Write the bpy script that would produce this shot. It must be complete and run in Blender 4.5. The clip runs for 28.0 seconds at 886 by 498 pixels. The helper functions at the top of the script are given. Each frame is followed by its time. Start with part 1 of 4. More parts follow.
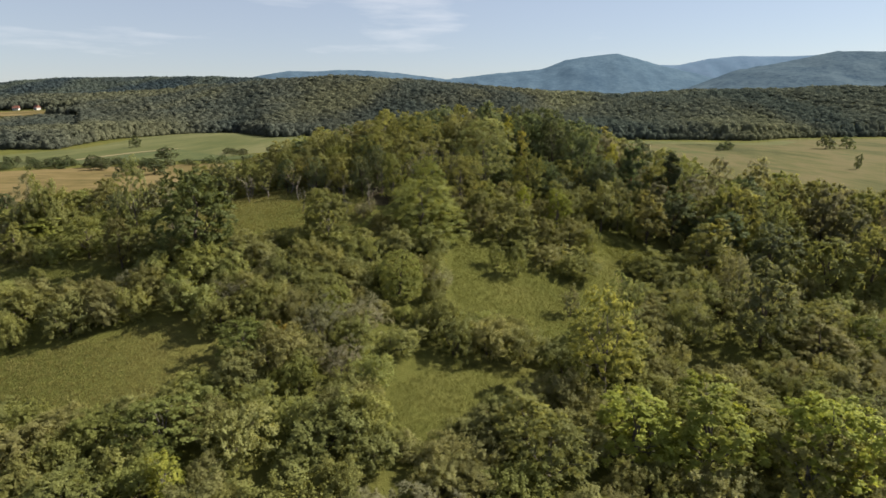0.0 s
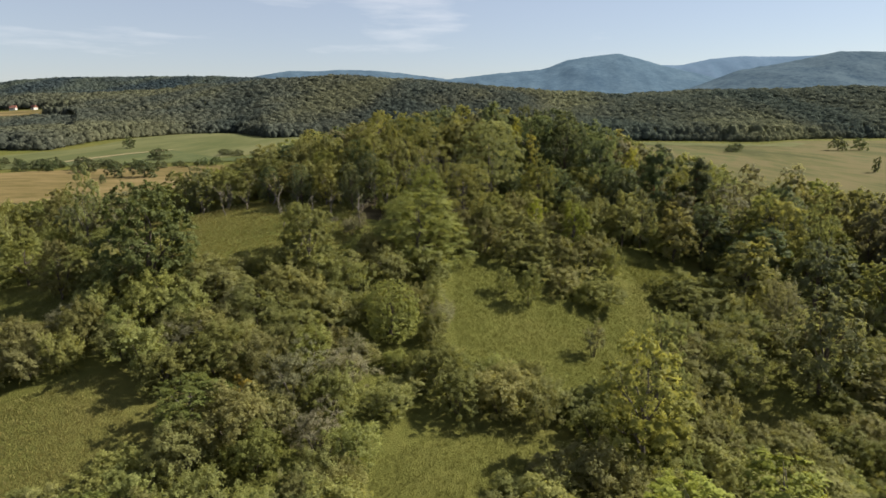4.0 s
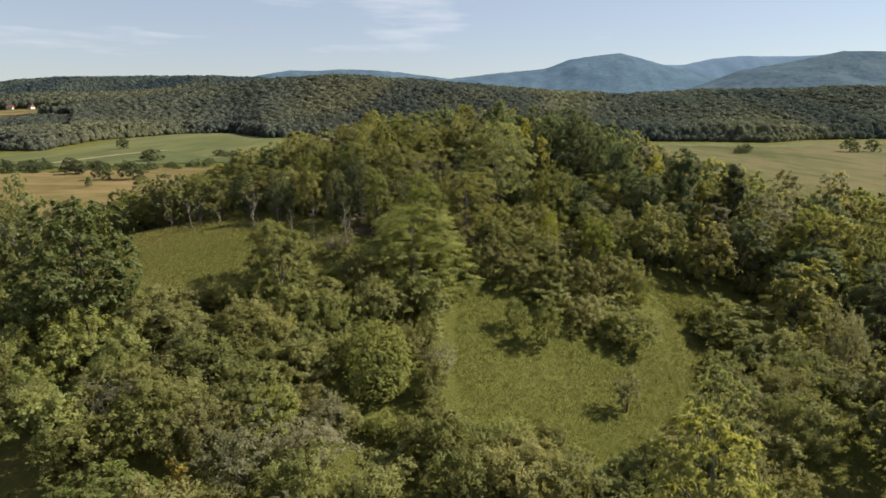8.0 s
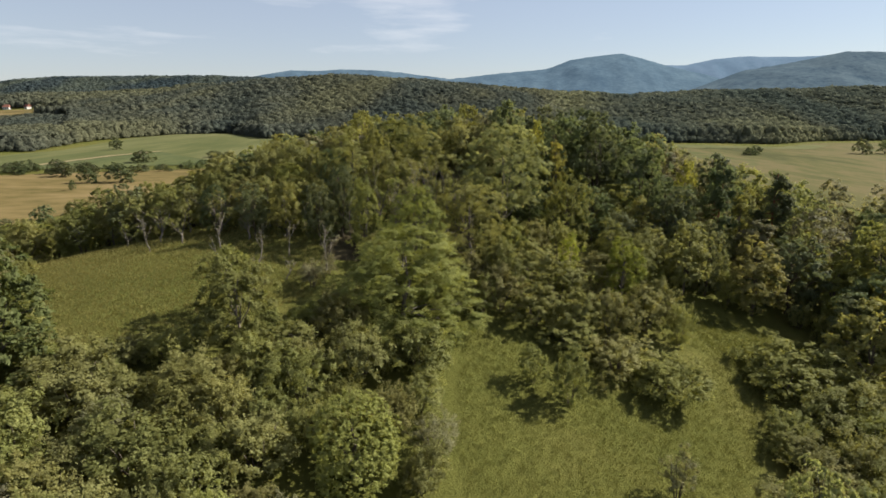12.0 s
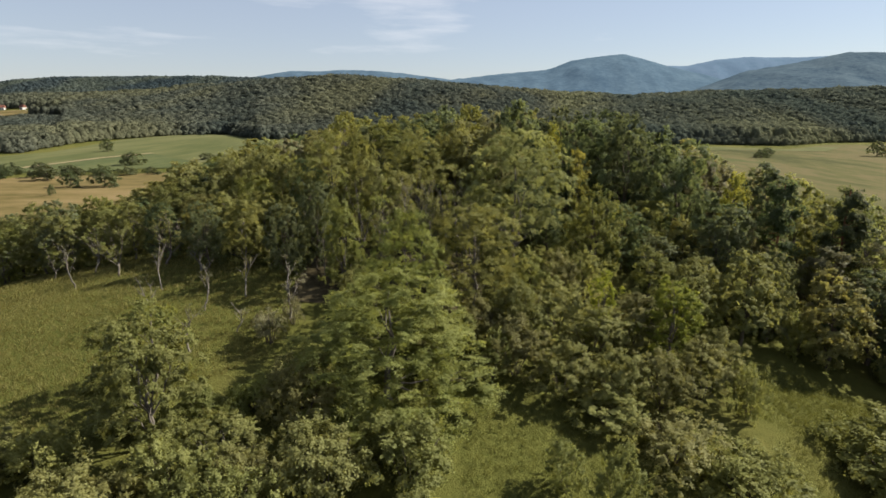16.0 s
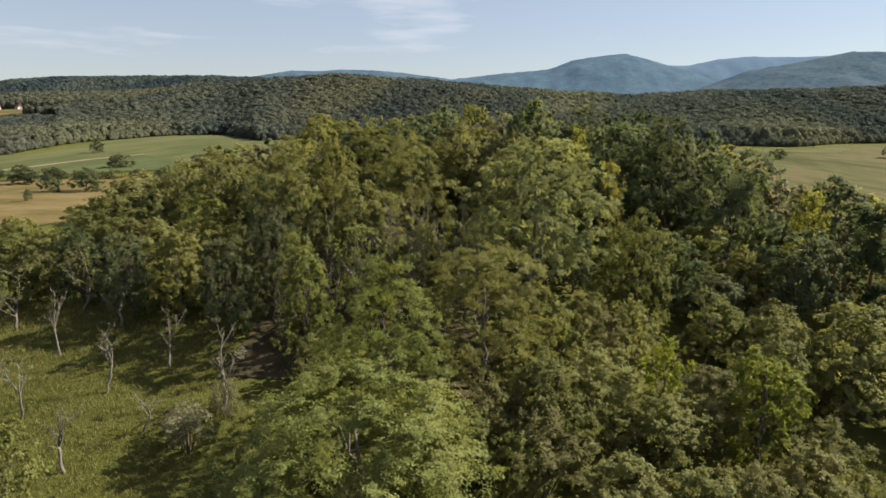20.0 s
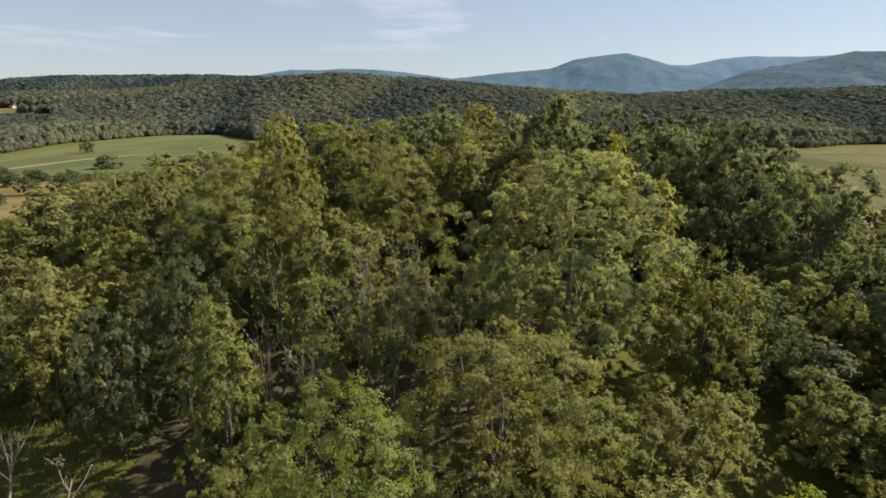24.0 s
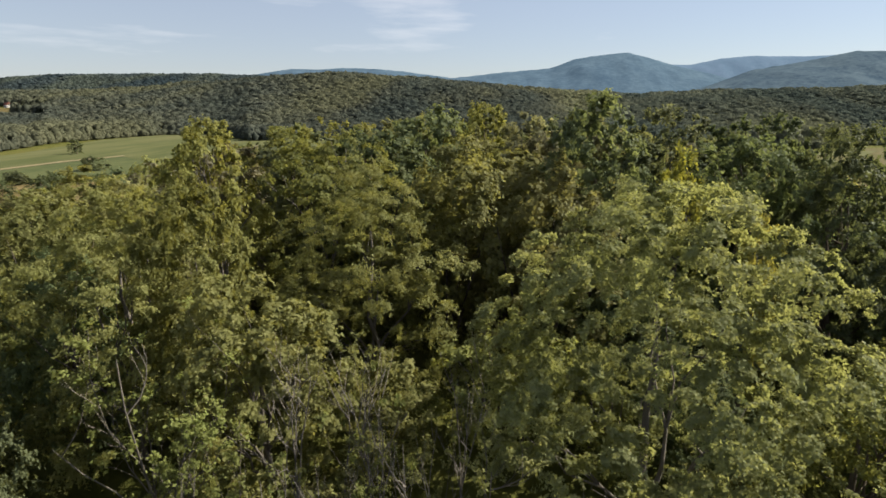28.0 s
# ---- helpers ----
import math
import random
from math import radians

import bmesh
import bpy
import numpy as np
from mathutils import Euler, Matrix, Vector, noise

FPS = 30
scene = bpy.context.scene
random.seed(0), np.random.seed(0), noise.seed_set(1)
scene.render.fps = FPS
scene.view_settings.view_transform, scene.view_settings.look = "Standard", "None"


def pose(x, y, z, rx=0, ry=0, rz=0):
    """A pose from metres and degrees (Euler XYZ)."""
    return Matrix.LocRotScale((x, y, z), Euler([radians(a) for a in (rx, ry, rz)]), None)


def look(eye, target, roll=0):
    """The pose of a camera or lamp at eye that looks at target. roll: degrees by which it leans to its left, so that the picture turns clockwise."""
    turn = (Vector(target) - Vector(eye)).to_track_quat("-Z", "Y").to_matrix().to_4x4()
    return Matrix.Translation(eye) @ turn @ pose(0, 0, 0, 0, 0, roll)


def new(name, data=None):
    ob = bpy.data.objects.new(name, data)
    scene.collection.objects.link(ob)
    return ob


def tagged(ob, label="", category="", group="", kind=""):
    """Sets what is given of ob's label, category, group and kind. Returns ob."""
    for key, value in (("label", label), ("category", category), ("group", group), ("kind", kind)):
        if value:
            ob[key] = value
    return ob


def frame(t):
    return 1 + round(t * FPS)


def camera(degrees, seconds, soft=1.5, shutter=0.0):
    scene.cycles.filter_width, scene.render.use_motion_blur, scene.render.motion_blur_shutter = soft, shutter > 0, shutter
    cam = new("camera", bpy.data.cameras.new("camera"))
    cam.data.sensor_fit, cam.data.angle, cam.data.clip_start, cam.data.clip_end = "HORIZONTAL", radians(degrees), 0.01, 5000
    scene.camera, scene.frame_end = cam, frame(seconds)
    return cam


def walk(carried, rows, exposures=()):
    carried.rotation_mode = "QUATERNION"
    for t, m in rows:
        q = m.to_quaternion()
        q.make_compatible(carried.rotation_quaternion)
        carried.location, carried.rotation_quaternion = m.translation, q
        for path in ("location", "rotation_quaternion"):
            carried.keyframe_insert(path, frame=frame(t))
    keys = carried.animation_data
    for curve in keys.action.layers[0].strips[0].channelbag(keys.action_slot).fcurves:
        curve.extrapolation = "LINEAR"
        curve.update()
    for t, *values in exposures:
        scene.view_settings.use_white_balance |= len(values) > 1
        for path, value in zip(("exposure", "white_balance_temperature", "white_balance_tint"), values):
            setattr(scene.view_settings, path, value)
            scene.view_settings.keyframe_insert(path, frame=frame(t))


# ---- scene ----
cam = camera(73.7, 28.0, 1.6, 0.2)
METRES, EYE, TILT, LEAN, TURN = 100.0, 30.0, -13.7, 0.0, 0.0
ROWS = [
    (0, 0.00000, 0.0000, 0.00000, 0.000, 0.000, -0.00),
    (0.5, 0.00015, 0.0152, 0.00393, 0.007, -0.007, -0.00),
    (1, 0.00022, 0.0314, 0.00800, 0.015, -0.000, 0.00),
    (1.5, 0.00029, 0.0465, 0.01186, 0.022, -0.000, -0.01),
    (2, 0.00051, 0.0632, 0.01622, 0.036, -0.007, -0.01),
    (2.5, 0.00073, 0.0784, 0.02015, 0.051, -0.007, -0.02),
    (3, 0.00087, 0.0948, 0.02423, 0.073, -0.007, -0.04),
    (3.5, 0.00095, 0.1102, 0.02808, 0.087, -0.000, -0.06),
    (5.5, 0.00175, 0.1719, 0.04300, 0.160, 0.007, -0.10),
    (6, 0.00189, 0.1882, 0.04693, 0.160, 0.007, -0.11),
    (6.5, 0.00211, 0.2031, 0.05056, 0.167, -0.007, -0.12),
    (7, 0.00233, 0.2192, 0.05435, 0.175, -0.015, -0.13),
    (7.5, 0.00255, 0.2334, 0.05762, 0.189, -0.015, -0.14),
    (8, 0.00291, 0.2487, 0.06111, 0.204, -0.022, -0.14),
    (8.5, 0.00306, 0.2631, 0.06453, 0.211, -0.029, -0.15),
    (9, 0.00327, 0.2785, 0.06802, 0.218, -0.029, -0.17),
    (9.5, 0.00335, 0.2930, 0.07137, 0.233, -0.022, -0.17),
    (10, 0.00349, 0.3091, 0.07508, 0.240, -0.007, -0.18),
    (10.5, 0.00349, 0.3247, 0.07879, 0.240, -0.007, -0.18),
    (11, 0.00356, 0.3417, 0.08287, 0.255, -0.007, -0.20),
    (11.5, 0.00371, 0.3576, 0.08672, 0.269, 0.000, -0.22),
    (12, 0.00378, 0.3752, 0.09109, 0.276, 0.007, -0.22),
    (12.5, 0.00393, 0.3923, 0.09509, 0.276, 0.015, -0.23),
    (14.5, 0.00466, 0.4650, 0.11255, 0.306, 0.065, -0.25),
    (15, 0.00487, 0.4839, 0.11721, 0.320, 0.065, -0.24),
    (15.5, 0.00509, 0.5012, 0.12150, 0.320, 0.073, -0.25),
    (16, 0.00538, 0.5206, 0.12630, 0.342, 0.065, -0.26),
    (16.5, 0.00553, 0.5392, 0.13096, 0.349, 0.080, -0.26),
    (17, 0.00567, 0.5591, 0.13598, 0.364, 0.080, -0.27),
    (17.5, 0.00567, 0.5770, 0.14049, 0.378, 0.080, -0.27),
    (18, 0.00589, 0.5957, 0.14514, 0.386, 0.073, -0.28),
    (18.5, 0.00597, 0.6128, 0.14936, 0.393, 0.065, -0.29),
    (19, 0.00626, 0.6313, 0.15395, 0.400, 0.058, -0.28),
    (19.5, 0.00640, 0.6482, 0.15817, 0.415, 0.051, -0.28),
    (20, 0.00662, 0.6666, 0.16268, 0.415, 0.044, -0.29),
    (20.5, 0.00677, 0.6837, 0.16690, 0.429, 0.044, -0.30),
    (21, 0.00698, 0.7022, 0.17141, 0.429, 0.044, -0.32),
    (21.5, 0.00706, 0.7193, 0.17563, 0.437, 0.036, -0.30),
    (23.5, 0.00793, 0.7904, 0.19243, 0.466, 0.029, -0.34),
    (24, 0.00808, 0.8084, 0.19694, 0.473, -0.007, -0.36),
    (24.5, 0.00822, 0.8252, 0.20102, 0.480, -0.022, -0.38),
    (25, 0.00844, 0.8434, 0.20567, 0.480, -0.036, -0.37),
    (25.5, 0.00866, 0.8606, 0.20982, 0.480, -0.036, -0.37),
    (26, 0.00888, 0.8790, 0.21426, 0.480, -0.044, -0.37),
    (26.5, 0.00902, 0.8959, 0.21833, 0.480, -0.065, -0.37),
    (27, 0.00917, 0.9139, 0.22270, 0.466, -0.065, -0.38),
    (27.5, 0.00946, 0.9305, 0.22670, 0.480, -0.058, -0.39),
    (28, 0.00982, 0.9482, 0.23085, 0.473, -0.051, -0.42),
]
walk(cam, [(t, pose(0, 0, EYE, TILT, LEAN, TURN) @ pose(METRES * x, METRES * y, METRES * z, 90 + pitch, roll, yaw)) for t, x, y, z, yaw, pitch, roll in ROWS], [(0, 1.42), (28, 1.42)])

# ---- light ----
SUN_EL, SUN_AZ = 37.0, 69.0          # degrees; azimuth from +y towards +x
world = bpy.data.worlds.new("sky")
scene.world = world
world.use_nodes = True
wt = world.node_tree
wt.nodes.clear()
w_out, w_bg, w_sky = wt.nodes.new("ShaderNodeOutputWorld"), wt.nodes.new("ShaderNodeBackground"), wt.nodes.new("ShaderNodeTexSky")
w_sky.sky_type, w_sky.sun_disc = "NISHITA", False
w_sky.sun_elevation, w_sky.sun_rotation = radians(SUN_EL), radians(SUN_AZ)
w_sky.air_density, w_sky.dust_density, w_sky.ozone_density, w_sky.altitude = 1.0, 0.4, 3.0, 300
w_co, w_map, w_noise, w_ramp = [wt.nodes.new("ShaderNode" + k) for k in ("TexCoord", "Mapping", "TexNoise", "ValToRGB")]
w_map.inputs["Scale"].default_value = (2.2, 2.2, 16.0)
w_map.inputs["Location"].default_value = (3.3, 1.0, -0.2)
w_map.inputs["Rotation"].default_value = (0, 0, radians(-19))
w_noise.inputs["Scale"].default_value, w_noise.inputs["Detail"].default_value = 1.7, 7
w_noise.inputs["Roughness"].default_value = 0.55
w_ramp.color_ramp.elements[0].color = (0, 0, 0, 1)
w_ramp.color_ramp.elements[0].position, w_ramp.color_ramp.elements[1].position = 0.56, 1.0
w_mix = wt.nodes.new("ShaderNodeMix")
w_mix.data_type = "RGBA"
w_mix.inputs[7].default_value = (7.4, 7.45, 7.7, 1)
w_bg.inputs["Strength"].default_value = 0.05
wt.links.new(w_co.outputs["Generated"], w_map.inputs["Vector"])
wt.links.new(w_map.outputs[0], w_noise.inputs["Vector"])
wt.links.new(w_noise.outputs[0], w_ramp.inputs[0])
wt.links.new(w_ramp.outputs[0], w_mix.inputs[0])
w_veil = wt.nodes.new("ShaderNodeMix")
w_veil.data_type = "RGBA"
w_veil.inputs[0].default_value, w_veil.inputs[7].default_value = 0.55, (3.95, 4.06, 4.66, 1)
wt.links.new(w_sky.outputs[0], w_veil.inputs[6])
wt.links.new(w_veil.outputs[2], w_mix.inputs[6])
wt.links.new(w_mix.outputs[2], w_bg.inputs["Color"])
wt.links.new(w_bg.outputs[0], w_out.inputs["Surface"])
sun = new("sun", bpy.data.lights.new("sun", "SUN"))
sun.data.energy, sun.data.angle, sun.data.color = 4.4, radians(0.6), (1.0, 0.93, 0.81)
S_EL, S_AZ = radians(SUN_EL), radians(SUN_AZ)
sun.matrix_basis = look((0, 0, 200), (-math.cos(S_EL) * math.sin(S_AZ), -math.cos(S_EL) * math.cos(S_AZ), 200 - math.sin(S_EL)))


# ---- materials ----
def blank(name):
    m = bpy.data.materials.new(name)
    m.use_nodes = True
    m.node_tree.nodes.clear()
    return m, m.node_tree, m.node_tree.nodes.new("ShaderNodeOutputMaterial")


def noise_node(nt, scale, detail=4, rough=0.6, stretch=(1, 1, 1)):
    """Noise in metres of the object's own space."""
    co, mp, n = [nt.nodes.new("ShaderNode" + k) for k in ("TexCoord", "Mapping", "TexNoise")]
    mp.inputs["Scale"].default_value = stretch
    n.inputs["Scale"].default_value, n.inputs["Detail"].default_value, n.inputs["Roughness"].default_value = scale, detail, rough
    nt.links.new(co.outputs["Object"], mp.inputs[0])
    nt.links.new(mp.outputs[0], n.inputs["Vector"])
    return n.outputs[0]


def ramp_node(nt, fac, stops):
    r = nt.nodes.new("ShaderNodeValToRGB")
    while len(r.color_ramp.elements) < len(stops):
        r.color_ramp.elements.new(0.5)
    for e, (at, c) in zip(r.color_ramp.elements, stops):
        e.position, e.color = at, (*c, 1)
    nt.links.new(fac, r.inputs[0])
    return r.outputs[0]


def mix_node(nt, fac, a, b, how="MIX"):
    m = nt.nodes.new("ShaderNodeMix")
    m.data_type, m.blend_type = "RGBA", how
    for sock, v in ((m.inputs[0], fac), (m.inputs[6], a), (m.inputs[7], b)):
        if isinstance(v, (int, float)):
            sock.default_value = v
        elif isinstance(v, tuple):
            sock.default_value = (*v, 1)
        else:
            nt.links.new(v, sock)
    return m.outputs[2]


def surface(nt, out, colour, rough=0.7, spec=0.3, bump=None, depth=0.05, strength=0.6):
    p = nt.nodes.new("ShaderNodeBsdfPrincipled")
    p.inputs["Roughness"].default_value, p.inputs["Specular IOR Level"].default_value = rough, spec
    nt.links.new(colour, p.inputs["Base Color"])
    if bump is not None:
        b = nt.nodes.new("ShaderNodeBump")
        b.inputs["Strength"].default_value, b.inputs["Distance"].default_value = strength, depth
        nt.links.new(bump, b.inputs["Height"])
        nt.links.new(b.outputs[0], p.inputs["Normal"])
    if out is not None:
        nt.links.new(p.outputs[0], out.inputs["Surface"])
    return p


def leaf_material(name, dark, mid, bright, through_light=0.5, spread=0.34, patch=0.4):
    """Leaves: each leaf its own tone, each tree its own tint, patches of older and younger foliage."""
    m, nt, out = blank(name)
    dark = tuple(0.7 * a + 0.3 * b for a, b in zip(dark, mid))
    bright = tuple(0.8 * a + 0.2 * b for a, b in zip(bright, mid))
    geo, info = nt.nodes.new("ShaderNodeNewGeometry"), nt.nodes.new("ShaderNodeObjectInfo")
    c = ramp_node(nt, geo.outputs["Random Per Island"], [(0.0, dark), (0.5, mid), (1.0, bright)])
    patches = ramp_node(nt, noise_node(nt, 0.55, 2), [(0.35, dark), (0.65, bright)])
    c = mix_node(nt, patch, c, patches)
    hsv = nt.nodes.new("ShaderNodeHueSaturation")
    for sock, lo, hi in (("Hue", 0.5 - spread * 0.055, 0.5 + spread * 0.04), ("Value", 1 - spread * 0.75, 1 + spread * 0.5), ("Saturation", 0.95, 1.08)):
        mr = nt.nodes.new("ShaderNodeMapRange")
        mr.inputs["To Min"].default_value, mr.inputs["To Max"].default_value = lo, hi
        if sock == "Value":
            fr = nt.nodes.new("ShaderNodeMath")
            fr.operation, fr.inputs[1].default_value = "MULTIPLY", 7.31
            fr2 = nt.nodes.new("ShaderNodeMath")
            fr2.operation = "FRACT"
            nt.links.new(info.outputs["Random"], fr.inputs[0])
            nt.links.new(fr.outputs[0], fr2.inputs[0])
            nt.links.new(fr2.outputs[0], mr.inputs[0])
        else:
            nt.links.new(info.outputs["Random"], mr.inputs[0])
        nt.links.new(mr.outputs[0], hsv.inputs[sock])
    nt.links.new(c, hsv.inputs["Color"])
    p = surface(nt, None, hsv.outputs[0], 0.6, 0.08)
    tr, ms = nt.nodes.new("ShaderNodeBsdfTranslucent"), nt.nodes.new("ShaderNodeMixShader")
    ms.inputs[0].default_value = through_light
    nt.links.new(mix_node(nt, 1.0, hsv.outputs[0], (1.25, 1.15, 0.7), "MULTIPLY"), tr.inputs["Color"])
    nt.links.new(p.outputs[0], ms.inputs[1])
    nt.links.new(tr.outputs[0], ms.inputs[2])
    nt.links.new(ms.outputs[0], out.inputs["Surface"])
    return m


def rough_material(name, stops, scale, fine, depth=0.03, rough=0.85, stretch=(1, 1, 1), weight=0.5):
    """A matt surface with variation at two scales and relief."""
    m, nt, out = blank(name)
    a = noise_node(nt, scale, 5, 0.6, stretch)
    b = noise_node(nt, fine, 5, 0.65, stretch)
    mixed = mix_node(nt, weight, a, b)
    surface(nt, out, ramp_node(nt, mixed, stops), rough, 0.02, b, depth)
    return m


WALNUT_LEAF = leaf_material("walnut_leaf", (0.081, 0.100, 0.038), (0.138, 0.157, 0.061), (0.180, 0.198, 0.087))
OLIVE_LEAF = leaf_material("olive_leaf", (0.129, 0.142, 0.046), (0.217, 0.220, 0.074), (0.271, 0.269, 0.100))
DARK_LEAF = leaf_material("dark_leaf", (0.075, 0.097, 0.057), (0.133, 0.155, 0.075), (0.177, 0.202, 0.102))
HAZEL_LEAF = leaf_material("hazel_leaf", (0.139, 0.149, 0.052), (0.224, 0.235, 0.088), (0.276, 0.279, 0.114))
ASH_LEAF = leaf_material("ash_leaf", (0.137, 0.164, 0.068), (0.230, 0.249, 0.114), (0.289, 0.303, 0.152), 0.55, 0.08)
ROBINIA_LEAF = leaf_material("robinia_leaf", (0.114, 0.137, 0.041), (0.189, 0.203, 0.071), (0.237, 0.243, 0.092))
LIME_LEAF = leaf_material("lime_leaf", (0.155, 0.191, 0.040), (0.258, 0.293, 0.066), (0.351, 0.373, 0.101))
YELLOW_LEAF = leaf_material("yellow_leaf", (0.154, 0.187, 0.043), (0.286, 0.301, 0.062), (0.380, 0.365, 0.091))
AMBER_LEAF = leaf_material("amber_leaf", (0.169, 0.179, 0.063), (0.242, 0.246, 0.086), (0.278, 0.268, 0.106))
YELLOWING_LEAF = leaf_material("yellowing_leaf", (0.173, 0.184, 0.051), (0.264, 0.266, 0.085), (0.326, 0.319, 0.114))
SILVER_LEAF = leaf_material("silver_leaf", (0.102, 0.125, 0.052), (0.175, 0.195, 0.088), (0.259, 0.263, 0.138))
GREY_LEAF = leaf_material("grey_leaf", (0.142, 0.139, 0.079), (0.199, 0.195, 0.113), (0.241, 0.240, 0.145))
PEAR_LEAF = leaf_material("pear_leaf", (0.180, 0.198, 0.062), (0.267, 0.282, 0.088), (0.297, 0.315, 0.112))
ORANGE_LEAF = leaf_material("orange_leaf", (0.148, 0.110, 0.026), (0.229, 0.176, 0.040), (0.254, 0.215, 0.063))
PINE_LEAF = leaf_material("pine_needle", (0.083, 0.112, 0.060), (0.121, 0.158, 0.079), (0.149, 0.183, 0.093), 0.65)


def forest_material(name, tones, glance):
    """Far crowns: each its own tone, mottled by leaf masses, with soft lumpy relief."""
    m, nt, out = blank(name)
    geo = nt.nodes.new("ShaderNodeNewGeometry")
    each = ramp_node(nt, geo.outputs["Random Per Island"], [(0.0, tones[0]), (0.55, tones[1]), (1.0, tones[2])])
    lumps = noise_node(nt, 0.42, 4, 0.65)
    mottle = ramp_node(nt, lumps, [(0.3, tuple(0.75 * c for c in tones[1])), (0.7, tuple(1.25 * c for c in tones[1]))])
    stands = ramp_node(nt, noise_node(nt, 0.006, 3, 0.5, (1, 0.4, 1)), [(0.36, (0.72, 0.80, 0.90)), (0.50, (1.0, 1.0, 1.0)), (0.64, (1.45, 1.36, 1.10))])
    tone = mix_node(nt, 1.0, mix_node(nt, 0.35, each, mottle), stands, "MULTIPLY")
    p = surface(nt, None, tone, 0.9, 0.0, lumps, 1.0, glance)
    tr, ms = nt.nodes.new("ShaderNodeBsdfTranslucent"), nt.nodes.new("ShaderNodeMixShader")
    ms.inputs[0].default_value = 0.4
    nt.links.new(tone, tr.inputs["Color"])
    nt.links.new(p.outputs[0], ms.inputs[1])
    nt.links.new(tr.outputs[0], ms.inputs[2])
    nt.links.new(ms.outputs[0], out.inputs["Surface"])
    return m


# grey-blue share in these leaf tones stands in for haze over the woods
FOREST_LEAF = forest_material("forest_leaf", ((0.064, 0.073, 0.056), (0.081, 0.089, 0.067), (0.101, 0.106, 0.078)), 0.5)
VALLEY_LEAF = forest_material("valley_forest_leaf", ((0.081, 0.093, 0.067), (0.101, 0.112, 0.080), (0.126, 0.133, 0.093)), 0.5)
# farthest ridge: leaf tones blued further to imitate haze
FOREST_HAZED = forest_material("hazed_forest_leaf", ((0.048, 0.066, 0.064), (0.063, 0.080, 0.078), (0.079, 0.096, 0.090)), 0.5)
GRASS_BLADE = leaf_material("grass_blade", (0.078, 0.088, 0.022), (0.112, 0.120, 0.034), (0.155, 0.155, 0.054), 0.3, 0.1, 0.3)
STRAW_BLADE = leaf_material("straw_blade", (0.114, 0.106, 0.035), (0.159, 0.144, 0.054), (0.206, 0.185, 0.083), 0.3, 0.1, 0.3)
BARK = rough_material("bark", [(0.3, (0.045, 0.036, 0.026)), (0.7, (0.15, 0.125, 0.095))], 1.5, 14, 0.03, 0.9, (1, 1, 0.25))
PALE_BARK = rough_material("pale_bark", [(0.3, (0.069, 0.059, 0.046)), (0.7, (0.179, 0.158, 0.133))], 1.5, 14, 0.03, 0.9, (1, 1, 0.25))
SHADE_LITTER = rough_material("shade_leaf_litter", [(0.35, (0.030, 0.026, 0.015)), (0.65, (0.085, 0.070, 0.038))], 0.7, 6, 0.05)
DEAD_BARK = rough_material("dead_bark", [(0.3, (0.09, 0.078, 0.064)), (0.7, (0.23, 0.205, 0.175))], 1.5, 14, 0.03, 0.9, (1, 1, 0.25))
PINE_BARK = rough_material("pine_bark", [(0.3, (0.10, 0.050, 0.028)), (0.7, (0.24, 0.125, 0.07))], 1.5, 12, 0.03, 0.9, (1, 1, 0.3))


def turf_material():
    """Meadow turf: mown green, straw and brown patches, fine relief."""
    m, nt, out = blank("turf")
    a = ramp_node(nt, noise_node(nt, 0.045, 5), [(0.3, (0.055, 0.065, 0.014)), (0.5, (0.085, 0.087, 0.022)), (0.72, (0.128, 0.111, 0.036))])
    b = ramp_node(nt, noise_node(nt, 1.3, 6, 0.7), [(0.25, (0.043, 0.051, 0.013)), (0.75, (0.115, 0.111, 0.032))])
    fine = noise_node(nt, 6.0, 5, 0.7)
    surface(nt, out, mix_node(nt, 0.45, a, b), 0.9, 0.02, fine, 0.25, 0.8)
    return m


TURF = turf_material()
FIELD_GREEN = rough_material("field_green", [(0.410, (0.061, 0.070, 0.027)), (0.500, (0.086, 0.091, 0.038)), (0.590, (0.112, 0.108, 0.051))], 0.010, 0.06, 0.2, 0.9, (1, 0.15, 1), 0.45)
FIELD_CROP = rough_material("field_crop", [(0.410, (0.050, 0.063, 0.026)), (0.590, (0.081, 0.090, 0.038))], 0.02, 0.2, 0.2, 0.9, (1, 0.4, 1), 0.4)
FIELD_TAN = rough_material("field_tan", [(0.388, (0.078, 0.065, 0.024)), (0.500, (0.128, 0.098, 0.042)), (0.635, (0.168, 0.126, 0.064))], 0.018, 0.12, 0.2, 0.95, (0.5, 1, 1), 0.45)
FIELD_PASTURE = rough_material("field_pasture", [(0.410, (0.052, 0.055, 0.022)), (0.491, (0.080, 0.077, 0.031)), (0.545, (0.105, 0.088, 0.043)), (0.613, (0.067, 0.074, 0.028))], 0.012, 0.09, 0.2, 0.95, (1, 0.25, 1), 0.4)
TRACK_EARTH = rough_material("track_earth", [(0.3, (0.150, 0.125, 0.069)), (0.7, (0.225, 0.187, 0.112))], 0.1, 1.0, 0.05)


def hazed_material(name, low, high, glow):
    """Far wooded mountains, a backdrop: blue distance haze put into base colour and glow."""
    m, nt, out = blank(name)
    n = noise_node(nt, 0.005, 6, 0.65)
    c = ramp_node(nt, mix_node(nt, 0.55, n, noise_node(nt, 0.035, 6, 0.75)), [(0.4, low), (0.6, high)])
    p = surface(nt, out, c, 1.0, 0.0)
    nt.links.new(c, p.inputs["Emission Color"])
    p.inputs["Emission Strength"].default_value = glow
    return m


